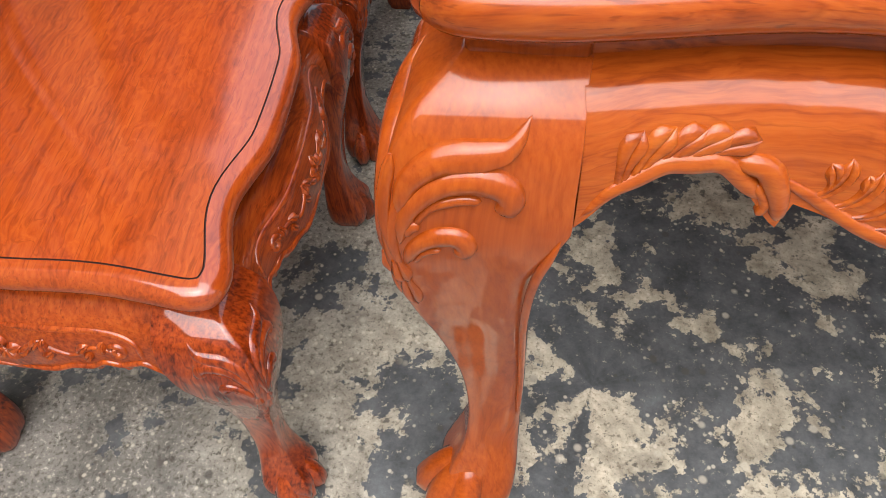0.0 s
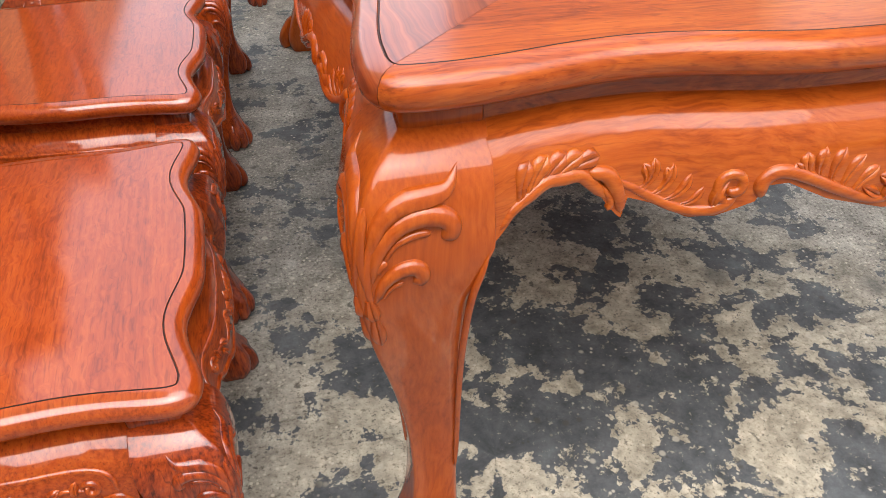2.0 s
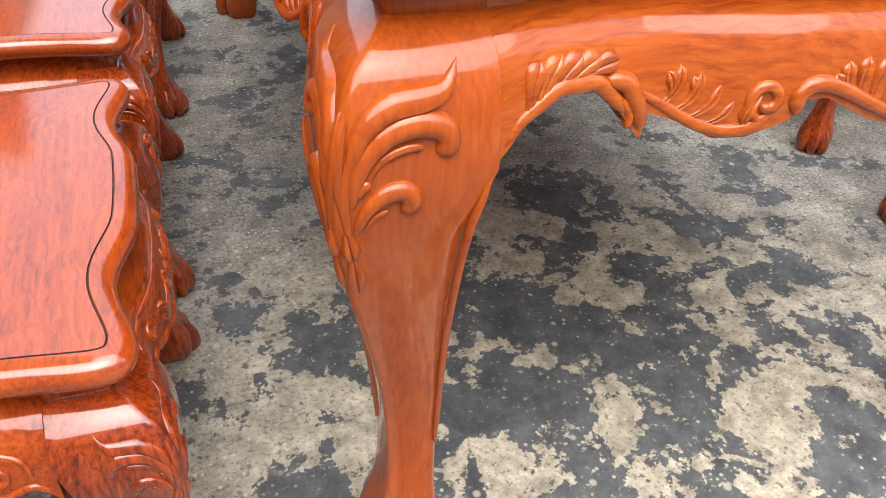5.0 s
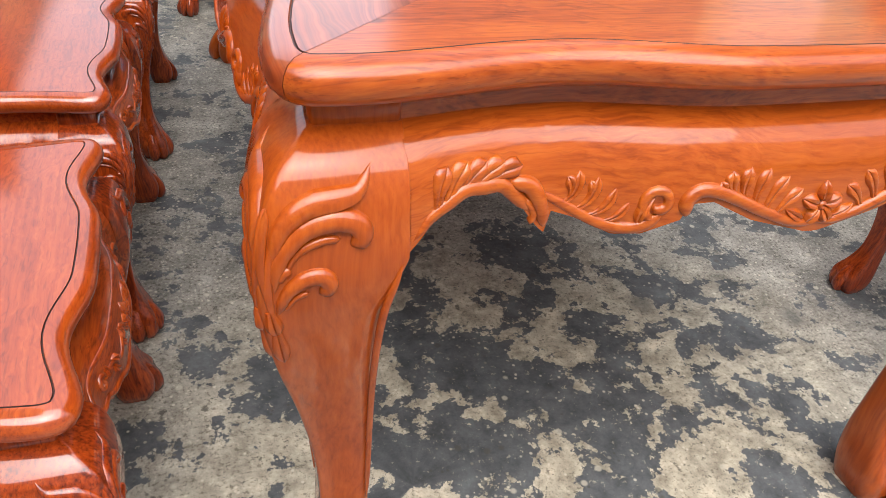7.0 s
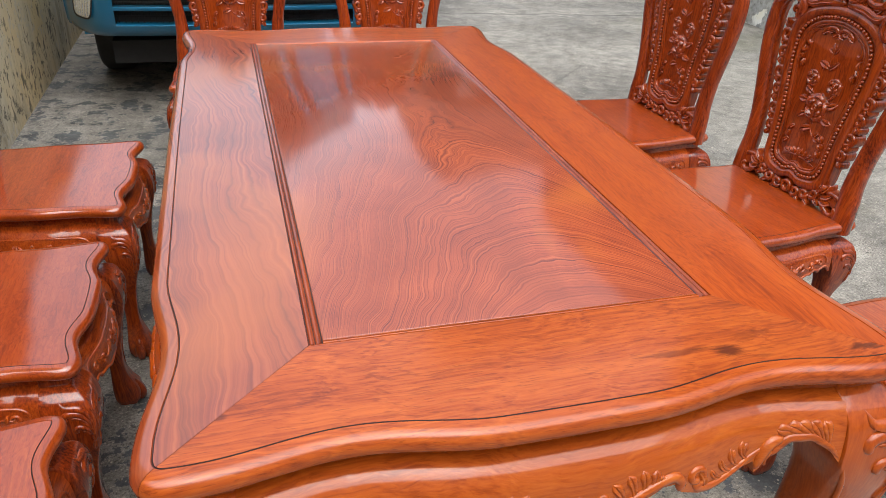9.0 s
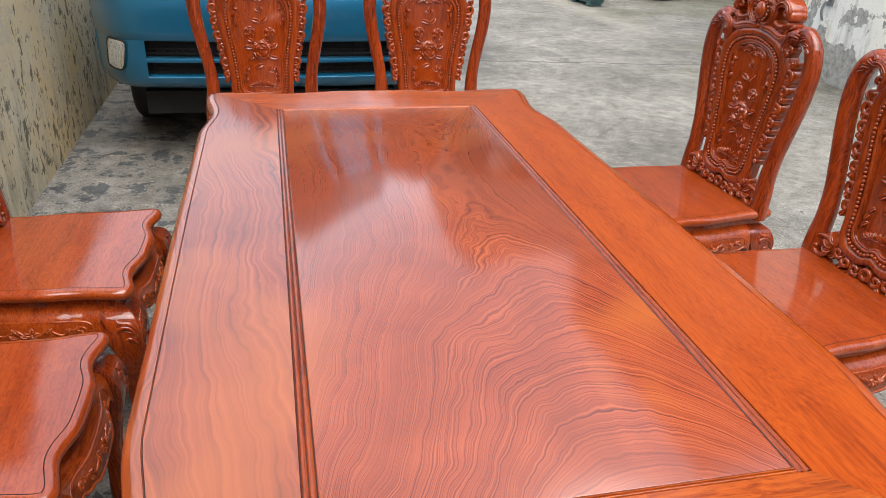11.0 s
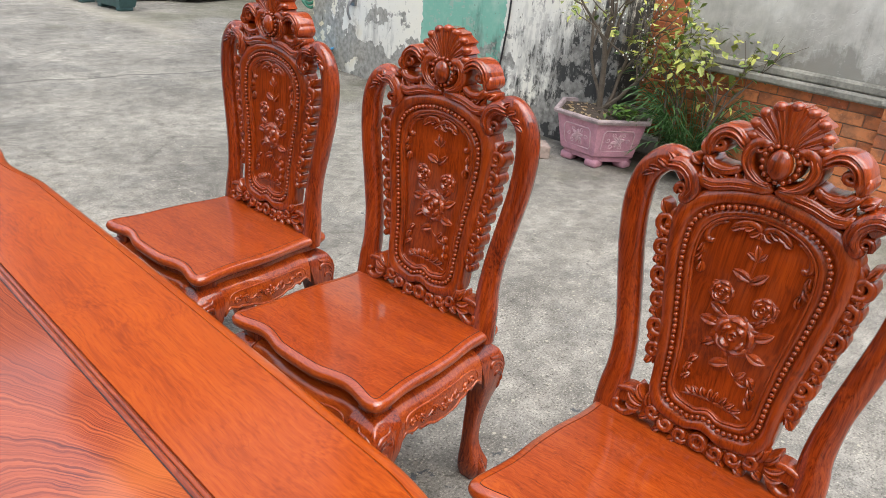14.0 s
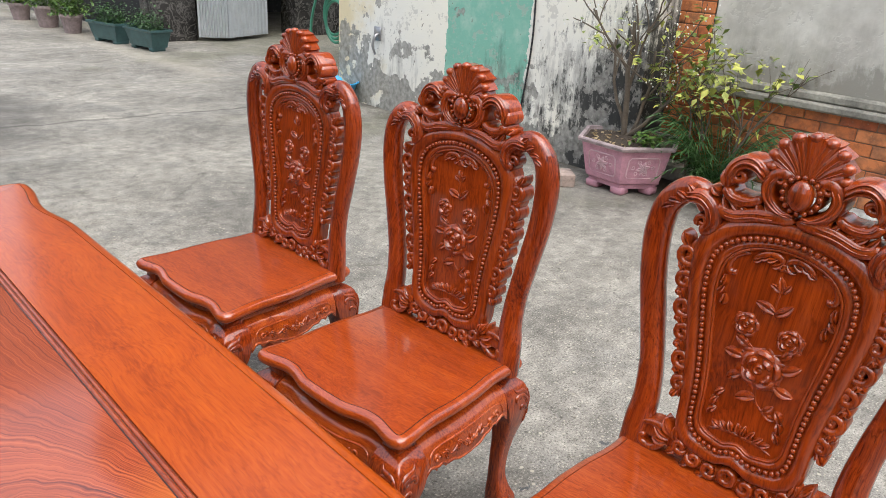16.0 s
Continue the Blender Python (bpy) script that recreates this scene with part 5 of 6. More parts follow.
    # back posts with a volute at the top
    for q in (-1, 1):
        g = Geo()
        line = cr([(0.214, SZ - 0.03), (0.212, 0.52), (0.207, 0.58), (0.214, 0.66), (0.232, 0.75), (0.250, 0.84), (0.256, 0.92), (0.244, 0.982), (0.211, 1.017), (0.180, 1.017), (0.160, 0.996)], 5)
        T = back3()
        n = len(line)
        rings = []
        for i, p in enumerate(line):
            d = (line[min(i + 1, n - 1)] - line[max(i - 1, 0)]).normalized()
            nr = Vector((-d.y, d.x))
            t = i / (n - 1)
            w = lerp([0, 0.15, 0.3, 0.6, 0.85, 1.0], [0.033, 0.030, 0.025, 0.028, 0.025, 0.020], t)
            ring = []
            for a in range(12):
                al = 2 * math.pi * a / 12
                ca, sa = math.copysign(abs(math.cos(al)) ** 0.75, math.cos(al)), math.copysign(abs(math.sin(al)) ** 0.75, math.sin(al))
                pp = p + nr * w * ca
                ring.append(T(q * pp.x * 0.965, pp.y, sa * 0.022 - 0.016))
            rings.append(ring)
        g.loft(rings if q < 0 else [r[::-1] for r in rings])
        post = part("back_post", g, wood_post, ch)
        g = Geo()

        def F(x, z, h, q=q):
            return T(q * x * 0.965, z, h + 0.002)
        stroke(g, F, cr([(0.196, 1.012), (0.172, 1.016), (0.150, 1.002), (0.142, 0.978), (0.152, 0.960), (0.168, 0.958)], 6), 0.015, 0.010, 0.75, sink=0.038, swell=0.004)
        stroke(g, F, spiral((0.164, 0.972), 0.013, 0.003, -60, 1.2, 16), 0.006, 0.004, 1.0, sink=0.03)
        for o in (-0.009, 0.0, 0.009):
            stroke(g, lift(F, 0.0115 - 40 * o * o), cr([(0.200, 1.012 + o * 0.8), (0.172 - 0.2 * o, 1.015 + o), (0.151 - 0.8 * o, 1.001 + 0.6 * o), (0.143 - o, 0.978), (0.151 - 0.6 * o, 0.962)], 5), 0.0026, 0.0018, 1.5)
        for k in range(4):
            leaf2(g, F, (0.186 + 0.013 * k, 1.012 - 0.008 * k), 75 - 42 * k * 0.6, 0.030, 0.007, 0.6, bend=-30, sink=0.02)
        part("volute", g, wood_post, post, "carved leaf volute")
    # panel
    g = Geo()
    T0 = back3()
    steps = [(0.0, -0.040), (0.0, -0.010), (0.0015, -0.003), (0.005, 0.003), (0.011, 0.0068), (0.018, 0.0080), (0.024, 0.0066), (0.0275, 0.0030), (0.0290, 0.0004), (0.0400, 0.0004), (0.0415, 0.0026), (0.0445, 0.0042), (0.0480, 0.0036), (0.0505, 0.0), (0.0520, -0.006)]
    ids = [g.ring([T0(p.x, p.y, h) for p in panel_outline(d)]) for d, h in steps]
    for a, b in zip(ids, ids[1:]):
        g.bridge(a, b)
    g.fan(ids[-1])
    g.fan(ids[0], True)
    pan = part("back_panel", g, wood_carved, ch)
    g = Geo()
    line = panel_outline(0.0345)
    closed = line + [line[0]]
    dist = [0.0]
    for a, b in zip(closed, closed[1:]):
        dist.append(dist[-1] + (b - a).length)
    beads = int(dist[-1] / 0.0114)
    g = Geo()
    g.ball((0, 0, 0), 0.0054, 8, 5)
    one = part("bead", g, wood_carved, pan)
    for k in range(beads):
        s = dist[-1] * k / beads
        x, z = lerp(dist, [p.x for p in closed], s), lerp(dist, [p.y for p in closed], s)
        ob = one if k == 0 else new("bead", one.data)
        ob.parent, ob.location = pan, T0(x, z, 0.0032)
    panel_carving(pan)
    g = Geo()
    inner = panel_outline(0.0525)
    stroke(g, T0, [p for p in inner] + [inner[0]], 0.0025, 0.0025, 0.8, sink=0.006, taper=False)
    part("inner_bead_line", g, wood_carved, pan)
    g = Pieces()
    crest_carving(g)
    carving("crest", g, wood_carved, ch, "pierced carved crest with a shell")
    carving("lower_rail", rail_carving(), wood_carved, ch, "carved lower rail with leaf scrolls")
    for q in (-1, 1):
        carving("scroll_edging", side_carving(q), wood_carved, ch, "scrolled openwork edging")
    return ch


chair = build_chair()
PLACES = [(-0.622, 0.047, 91.5), (-0.628, 0.678, 90.0), (-0.602, 1.358, 88.4), (1.342, 0.080, -87.2), (1.325, 0.860, -85.5), (1.310, 1.560, -86.5), (-0.052, 2.395, 0.0), (0.645, 2.385, 0.0)]
for k, (x, y, turn) in enumerate(PLACES):
    m = pose(x, y, 0, 0, 0, turn)
    if k == 0:
        chair.matrix_basis = m
    else:
        copy_thing(chair, m)


# ---- east side: brick base, rendered wall, stained plaster ----
def brick_run(owner, x, y0, y1, z0, rows, thick=0.05, face=-1, course=0.0752, length=0.205):
    """Bricks in running bond on a wall that faces the yard, each one an object under its wall."""
    meshes = {}
    for r in range(rows):
        y = y0 - (length / 2 if r % 2 else 0.0)
        while y < y1 - 0.01:
            a, b = max(y, y0) + 0.003, min(y + length, y1) - 0.003
            if b - a > 0.03:
                key = round(b - a, 3)
                if key not in meshes:
                    g = Geo()
                    g.box((-thick / 2, -key / 2, 0.0), (thick / 2, key / 2, course - 0.0062), 0.004)
                    me = bpy.data.meshes.new("brick")
                    me.from_pydata([tuple(v) for v in g.v], [], g.f)
                    me.materials.append(brick_orange)
                    meshes[key] = me
                ob = new("brick", meshes[key])
                ob.parent = owner
                ob.location = (x + random.uniform(-0.0025, 0.0025), (a + b) / 2, z0 + r * course + 0.0045)
                ob.rotation_euler = (random.uniform(-0.006, 0.006), random.uniform(-0.01, 0.01), random.uniform(-0.008, 0.008))
            y += length


EX = 4.80
PX = 4.55
g = Geo()
g.box((EX + 0.11, 0.728, 0.0), (EX + 0.36, 2.028, 0.655))
g.box((EX + 0.11, -7.0, 0.0), (EX + 0.36, 0.352, 0.685))
base_wall = tagged(part("wall_east_base", g, mortar, smooth=0), "low orange brick wall with raked mortar joints", "wall", kind="structure")
g = Geo()
g.box((EX + 0.02, 0.357, 0.0), (EX + 0.36, 0.723, 0.655))
pier = tagged(part("pier_east", g, mortar, smooth=0), "orange brick pier of the yard wall", "pier", kind="structure")
g = Geo()
g.box((EX + 0.13, 2.03, 0.0), (EX + 0.40, 2.45, 2.9))
column = tagged(part("column_east", g, mortar, smooth=0), "tall orange brick column behind the potted tree", "column", kind="structure")
g = Geo()
g.box((EX - 0.08, 0.30, 0.0), (EX + 0.30, 0.78, 0.130), 0.02)
g.box((EX + 0.03, 0.775, 0.0), (EX + 0.30, 2.46, 0.125), 0.02)
g.box((EX + 0.0, -7.0, 0.0), (EX + 0.30, 0.305, 0.150), 0.02)
tagged(part("plinth", g, plinth_cement, smooth=25), "rough cement plinth at the foot of the brick wall", "plinth", kind="structure")
g = Geo()
g.box((EX + 0.04, 0.70, 0.640), (EX + 0.34, 2.04, 0.690), 0.012)
g.box((EX + 0.07, 0.405, 0.690), (EX + 0.34, 2.04, 0.745), 0.012)
g.box((EX - 0.015, 0.335, 0.652), (EX + 0.36, 0.75, 0.688), 0.012)
tagged(part("ledge", g, cement, smooth=25), "weathered cement ledge over the brick wall", "ledge", kind="structure")
g = Geo()
g.box((EX + 0.13, 0.40, 0.70), (EX + 0.36, 2.04, 2.9))
tagged(part("wall_east_render", g, plaster_soot, smooth=0), "grey cement-rendered wall with dark damp stains", "wall", kind="structure")
# unseen mass, added to block the eastern sky above the wall
g = Geo()
g.box((EX + 0.14, 0.40, 2.9), (EX + 6.0, 5.5, 8.6))
tagged(part("house_east", g, dark_render, smooth=0), "unseen upper storeys added to darken reflections from the east", "house", kind="structure")
g = Geo()
g.box((EX + 0.065, 0.295, 0.686), (EX + 0.36, 0.41, 2.9), 0.01)
tagged(part("post_east", g, plaster_soot, smooth=25), "grey rendered post beside the balustrade", "post", kind="structure")
g = Geo()
g.box((EX + 0.04, -7.0, 0.682), (EX + 0.36, 0.33, 0.775), 0.012)
tagged(part("sill_east", g, cement, smooth=25), "cement sill under the white balusters", "sill", kind="structure")
rail = thing("balustrade", "row of white painted balusters on a cement sill", "balustrade")
for k in range(16):
    g = Geo()
    y = 0.262 - 0.148 * k
    g.loft([[(EX + 0.17 + w * 0.8 * math.cos(a), y + w * 0.72 * math.sin(a), z) for a in [2 * math.pi * (q + 0.5) / 8 for q in range(8)]] for z, w in ((0.772, 0.046), (0.785, 0.046), (0.797, 0.041), (1.5, 0.041), (1.52, 0.048))])
    part("baluster", g, white_paint, rail)
g = Geo()
g.box((EX + 0.10, -2.1, 1.52), (EX + 0.25, 0.29, 1.60), 0.01)
part("handrail", g, white_paint, rail)
g = Geo()
g.box((EX + 0.37, -7.0, 0.0), (EX + 3.2, 0.7, 0.72))
tagged(part("porch_floor", g, terracotta, smooth=0), "raised porch floor in dark red tiles", "floor", kind="structure")
g = Geo()
g.box((EX + 3.2, -7.0, 0.0), (EX + 3.4, 2.4, 3.2))
g.box((EX + 0.36, 0.7, 0.0), (EX + 3.2, 0.85, 3.2))
tagged(part("porch_wall", g, plaster_grey, smooth=0), "grey rendered wall behind the porch", "wall", kind="structure")
g = Geo()
g.box((PX, 2.25, 0.0), (PX + 0.32, 5.58, 3.4))
tagged(part("wall_east_plaster", g, plaster_white, smooth=0), "white plaster wall with green paint and black damp", "wall", kind="structure")
brick_run(base_wall, EX + 0.127, 0.726, 2.03, 0.126, 7)
brick_run(base_wall, EX + 0.127, -1.9, 0.354, 0.152, 7)
brick_run(pier, EX + 0.072, 0.35, 0.73, 0.128, 7, thick=0.12)
brick_run(column, EX + 0.147, 2.035, 2.445, 0.128, 25)
cable = thing("cable", "thin dark cable down the painted wall", "cable")
g = Geo()
g.tube(cr([(PX - 0.008, 3.22, 3.3), (PX - 0.008, 3.21, 1.4), (PX - 0.008, 3.20, 0.8), (PX - 0.008, 3.25, 0.3), (PX - 0.008, 3.27, 0.0)], 6), 0.007, 6)
part("line", g, black_plastic, cable)
hook = thing("wall_bracket", "small rusty iron bracket fixed to the wall", "bracket")
g = Geo()
g.tube(cr([(PX - 0.005, 4.97, 0.66), (PX - 0.05, 4.97, 0.64), (PX - 0.06, 4.99, 0.56), (PX - 0.02, 5.00, 0.48)], 5), 0.012, 6)
g.box((PX - 0.015, 4.94, 0.60), (PX + 0.001, 5.03, 0.72), 0.003)
part("bracket", g, steel, hook)

# ---- far building with marble piers and a folding gate ----
FY = 11.6
REACH[0] = far_side()
g = Geo()
g.box((5.30, FY, 0.0), (6.02, FY + 0.5, 3.4), 0.01)
g.box((7.92, FY, 0.0), (8.9, FY + 0.5, 3.4), 0.01)
tagged(part("piers_north", g, black_marble), "black veined marble piers beside the gate", "pier", kind="structure")
g = Geo()
g.box((5.3, FY, 3.4), (20.0, FY + 4.0, 4.2))
g.box((8.9, FY, 0.0), (20.0, FY + 0.4, 3.4))
g.box((5.4, FY + 3.6, 0.0), (9.0, FY + 3.9, 3.4))
g.box((5.30, FY + 0.5, 0.0), (5.5, FY + 3.6, 3.4))
tagged(part("wall_north", g, interior_shade, smooth=0), "walls coloured near-black for the shade behind the open gate", "wall", kind="structure")
# unseen block, added so the right of the table top reflects dark
g = Geo()
g.box((5.0, FY + 4.1, 0.0), (24.0, FY + 9.0, 14.0))
tagged(part("house_north", g, dark_render, smooth=0), "unseen tall dark block added to cut the north-east sky", "house", kind="structure")
gate = thing("folding_gate", "white corrugated sheet-metal folding gate, half open", "gate")
for x0, y0, x1, y1 in ((6.02, FY - 0.05, 6.42, FY - 0.30), (6.42, FY - 0.30, 7.36, FY + 0.05)):
    g = Geo()
    d = Vector((x1 - x0, y1 - y0))
    L = d.length
    d.normalize()
    nr = Vector((d.y, -d.x))
    cols = []
    n = 44
    for k in range(n + 1):
        s = L * k / n
        off = 0.012 * (1 if (k // 2) % 2 else -1) if 2 < k < n - 2 else 0.018
        p = Vector((x0, y0)) + d * s + nr * off
        q = p - nr * 0.03
        cols.append((g.ring([(p.x, p.y, 0.06), (p.x, p.y, 2.5)]), g.ring([(q.x, q.y, 0.06), (q.x, q.y, 2.5)])))
    for (a, b), (c, e) in zip(cols, cols[1:]):
        g.face((a[0], c[0], c[1], a[1]))
        g.face((b[0], b[1], e[1], e[0]))
        g.face((a[0], b[0], e[0], c[0]))
    part("gate_leaf", g, white_metal, gate, smooth=0)
g = Geo()
g.box((6.41, FY - 0.33, 1.0), (6.45, FY - 0.31, 1.2), 0.004)
part("latch", g, steel, gate)
REACH[0] = Matrix.Identity(4)
# unseen walls, added north and south to bound the sky light
g = Geo()
g.box((-8.0, 26.0, 0.0), (30.0, 26.4, 4.0))
tagged(part("wall_far", g, plaster_ochre, smooth=0), "unseen pale wall added to close the far end", "wall", kind="structure")
g = Geo()
g.box((-9.0, -7.6, 0.0), (14.0, -7.2, 6.5))
tagged(part("wall_south", g, plaster_grey, smooth=0), "unseen plain rendered wall added to close the yard southwards", "wall", kind="structure")

# unseen block, added to keep part of the western sky out of the varnish
g = Geo()
g.box((-6.0, -0.2, 0.0), (WALL_X - 0.28, 1.5, 7.0))
tagged(part("house_west", g, plaster_ochre, smooth=0), "unseen tall block added to hide western sky from reflections", "house", kind="structure")

# ---- plants ----
def leaf_blades(g, pts, size, rng, flat=0.6):
    """Small folded leaves at the given places, each a bent blade of its own."""
    for p in pts:
        a, tilt = rng.uniform(0, 2 * math.pi), rng.uniform(-0.9, 0.5)
        d = Vector((math.cos(a) * math.cos(tilt), math.sin(a) * math.cos(tilt), math.sin(tilt)))
        side = d.cross(Vector((rng.uniform(-0.4, 0.4), rng.uniform(-0.4, 0.4), 1))).normalized()
        up = side.cross(d)
        s = size * rng.uniform(0.6, 1.25)
        b = Vector(p)
        ids = g.ring([b, b + d * s * 0.4 + side * s * 0.29 + up * s * 0.06, b + d * s - up * s * 0.12, b + d * s * 0.4 - side * s * 0.29 + up * s * 0.06, b + d * s * 0.45 - up * s * 0.02])
        g.face((ids[0], ids[1], ids[4]))
        g.face((ids[1], ids[2], ids[4]))
        g.face((ids[2], ids[3], ids[4]))
        g.face((ids[3], ids[0], ids[4]))


def grow(g, base, way, length, radius, depth, rng, tips):
    """A branch that forks into thinner ones; its twigs' places are gathered in tips."""
    pts, p, d = [Vector(base)], Vector(base), Vector(way).normalized()
    for k in range(5):
        d = (d + Vector((rng.uniform(-0.22, 0.22), rng.uniform(-0.22, 0.22), rng.uniform(-0.10, 0.16)))).normalized()
        p = p + d * length / 5
        pts.append(p.copy())
    g.tube(pts, [radius * (1 - 0.45 * k / 5) for k in range(6)], 6)
    if depth == 0:
        tips.extend(pts[2:])
        return
    for k in range(3 if depth > 1 else 4):
        at = pts[rng.choice((2, 3, 4, 5))]
        turn = Vector((rng.uniform(-1, 1), rng.uniform(-1, 1), rng.uniform(-0.35, 0.8)))
        grow(g, at, d * 0.7 + turn * 0.8, length * rng.uniform(0.5, 0.72), radius * 0.5, depth - 1, rng, tips)


def hexagon(c, r, z, turn):
    return [(c[0] + 0.9 * r * math.cos(radians(turn + 60 * k)), c[1] + 0.9 * r * math.sin(radians(turn + 60 * k)), 0.92 * z) for k in range(6)]


PC = (4.46, 2.23)
pot = thing("plant_pot", "pink hexagonal concrete pot with raised square ornaments", "pot")
g = Geo()
g.loft([hexagon(PC, r, z, 27) for r, z in ((0.27, 0.045), (0.275, 0.075), (0.30, 0.09), (0.355, 0.31), (0.36, 0.33))])
body = part("body", g, pot_pink, pot, smooth=0)
g = Geo()
ids = g.loft([hexagon(PC, r, z, 27) for r, z in ((0.36, 0.325), (0.392, 0.335), (0.398, 0.352), (0.392, 0.362), (0.362, 0.362), (0.355, 0.335))], ends=False)
part("rim", g, pot_rim, pot, smooth=0)
for k in range(6):
    a = radians(27 + 60 * k + 30)
    n2, t2 = Vector((math.cos(a), math.sin(a))), Vector((-math.sin(a), math.cos(a)))
    g = Geo()

    def face3(u, z, h, n2=n2, t2=t2):
        r = 0.26 + (z - 0.09) * 0.216 + h
        q = Vector(PC) + (n2 * r + t2 * u) * 0.9
        return (q.x, q.y, 0.92 * z)
    box = [(-0.10, 0.13), (0.10, 0.13), (0.115, 0.15), (0.115, 0.26), (0.10, 0.28), (-0.10, 0.28), (-0.115, 0.26), (-0.115, 0.15), (-0.10, 0.13)]
    stroke(g, face3, [Vector(p) for p in box], 0.005, 0.005, 1.0)
    part("ornament", g, pot_relief, body)
    g = Geo()
    for q in range(6):
        leaf2(g, face3, (0.0, 0.205), 60 * q + 15, 0.055, 0.014, 0.3)
        stroke(g, face3, spiral((0.075 * math.cos(q), 0.205 + 0.05 * math.sin(q)), 0.018, 0.004, 60 * q, 1.2, 10), 0.004, 0.003, 0.8)
    part("flower_relief", g, pot_relief, body)
    g = Geo()
    c = Vector(PC) + n2 * 0.0 + Vector((math.cos(radians(27 + 60 * k)), math.sin(radians(27 + 60 * k)))) * 0.198
    g.box((c.x - 0.045, c.y - 0.045, 0.0), (c.x + 0.045, c.y + 0.045, 0.05), 0.008)
    part("foot", g, pot_pink, pot)
g = Geo()
g.loft([hexagon(PC, r, z, 27) for r, z in ((0.350, 0.315), (0.356, 0.338), (0.2, 0.352), (0.04, 0.36))])
tagged(part("soil", g, soil, pot), "dark soil strewn with dry leaves")
rng = random.Random(5)
g = Geo()
leaf_blades(g, [(PC[0] + rng.uniform(-0.25, 0.25), PC[1] + rng.uniform(-0.22, 0.22), 0.328) for _ in range(160)], 0.035, rng)
tagged(part("leaf_litter", g, dry_leaf, pot, smooth=0), "dry fallen leaves on the soil", kind="stuff")
g = Geo()
leaf_blades(g, [(PC[0] - 0.10 + rng.gauss(0, 0.05), PC[1] - 0.20 + rng.gauss(0, 0.05), 0.34 + rng.uniform(0, 0.07)) for _ in range(110)], 0.045, rng)
seedling = tagged(new("seedling"), "small bright green weed in the pot", "plant")
part("leaves", g, leaf_mid, seedling, smooth=0)
tree = thing("potted_tree", "thin-branched potted tree with sparse leaves, green and yellow", "tree")
g, tips_a, tips_b = Geo(), [], []
rng = random.Random(11)
grow(g, (PC[0] + 0.02, PC[1] + 0.06, 0.30), (0.02, 0.04, 1.0), 0.75, 0.022, 2, rng, tips_a)
grow(g, (PC[0] + 0.02, PC[1] + 0.06, 0.32), (0.1, 0.22, 1.0), 0.62, 0.014, 2, rng, tips_a)
grow(g, (PC[0] + 0.02, PC[1] + 0.04, 0.32), (0.15, -0.62, 0.70), 0.36, 0.016, 2, rng, tips_b)
grow(g, (PC[0] + 0.04, PC[1] + 0.03, 0.32), (0.25, -0.42, 1.0), 0.58, 0.014, 2, rng, tips_b)
tips_b = [t for t in tips_b if t.y > 1.40]
part("trunk", g, bark, tree)
g = Geo()
leaf_blades(g, [t + Vector((rng.gauss(0, 0.03), rng.gauss(0, 0.03), rng.gauss(0, 0.03))) for t in tips_a if rng.random() < 0.55], 0.055, rng)
leaf_blades(g, [t + Vector((rng.gauss(0, 0.04), rng.gauss(0, 0.04), rng.gauss(0, 0.04))) for t in tips_b for _ in range(2)], 0.058, rng)
tagged(part("crown", g, leaf_lime, tree, "yellow-green leaves", smooth=0), kind="stuff")
g = Geo()
for t in rng.sample(tips_a, min(60, len(tips_a))) + rng.sample(tips_b, min(60, len(tips_b))):
    for k in range(2):
        g.ball((t[0] + rng.gauss(0, 0.03), t[1] + rng.gauss(0, 0.03), t[2] + rng.gauss(0, 0.04)), 0.0055, 5, 3)
tagged(part("blossom", g, white_paint, tree, "tiny white buds", smooth=0), kind="stuff")


shrub = thing("shrub", "tall shrub with yellow-green leaves against the brick wall", "shrub")
g, tips = Geo(), []
rng = random.Random(8)
for dx, dy in ((0.0, 0.0), (-0.06, 0.06), (0.04, -0.10), (-0.03, -0.18)):
    g = Geo()
    grow(g, (4.66 + dx, 1.80 + dy, 0.0), (-0.05 + dx, dy * 0.3, 1.0), 0.62, 0.009, 2, rng, tips)
    part("stem", g, bark, shrub)
g = Geo()
leaf_blades(g, [t + Vector((rng.gauss(0, 0.05), rng.gauss(0, 0.05), rng.gauss(0, 0.05))) for t in tips if t.z > 0.40 and 1.40 < t.y < 2.1 for _ in range(3)], 0.066, rng)
tagged(part("foliage", g, leaf_lime, shrub, "yellow-green leaves", smooth=0), kind="stuff")


def arching_clump(name, label, c, count, length, rng, mat):
    """A clump of arching feathered fronds."""
    ob = thing(name, label, "plant")
    for k in range(count):
        g = Geo()
        a = rng.uniform(0, 2 * math.pi)
        d = Vector((math.cos(a), math.sin(a), 0))
        L = length * rng.uniform(0.6, 1.1)
        lift = rng.uniform(1.5, 2.5)
        spine = [Vector(c) + d * L * t * 0.9 + Vector((0, 0, L * (lift * t - 1.15 * t * t))) for t in [q / 7 for q in range(8)]]
        g.tube(spine, 0.003, 4)
        side = Vector((-d.y, d.x, 0))
        for q in range(1, 8):
            for sgn in (-1, 1):
                b = spine[q]
                tip = b + side * sgn * L * 0.22 * (1.1 - q / 9) + d * L * 0.14 - Vector((0, 0, L * 0.06))
                w = d * L * 0.02
                ids = g.ring([b - w, b + w, tip])
                g.face(ids)
        part("frond", g, mat, ob, smooth=0)


arching_clump("fern_clump", "dark green feathery shrub against the brick wall", (4.66, 1.70, 0.0), 120, 0.50, random.Random(3), leaf_dark)
g = Geo()
g.box((-0.08, -0.05, 0.0), (0.08, 0.05, 0.085), 0.006, m=pose(4.14, 2.47, 0, 0, 0, 50))
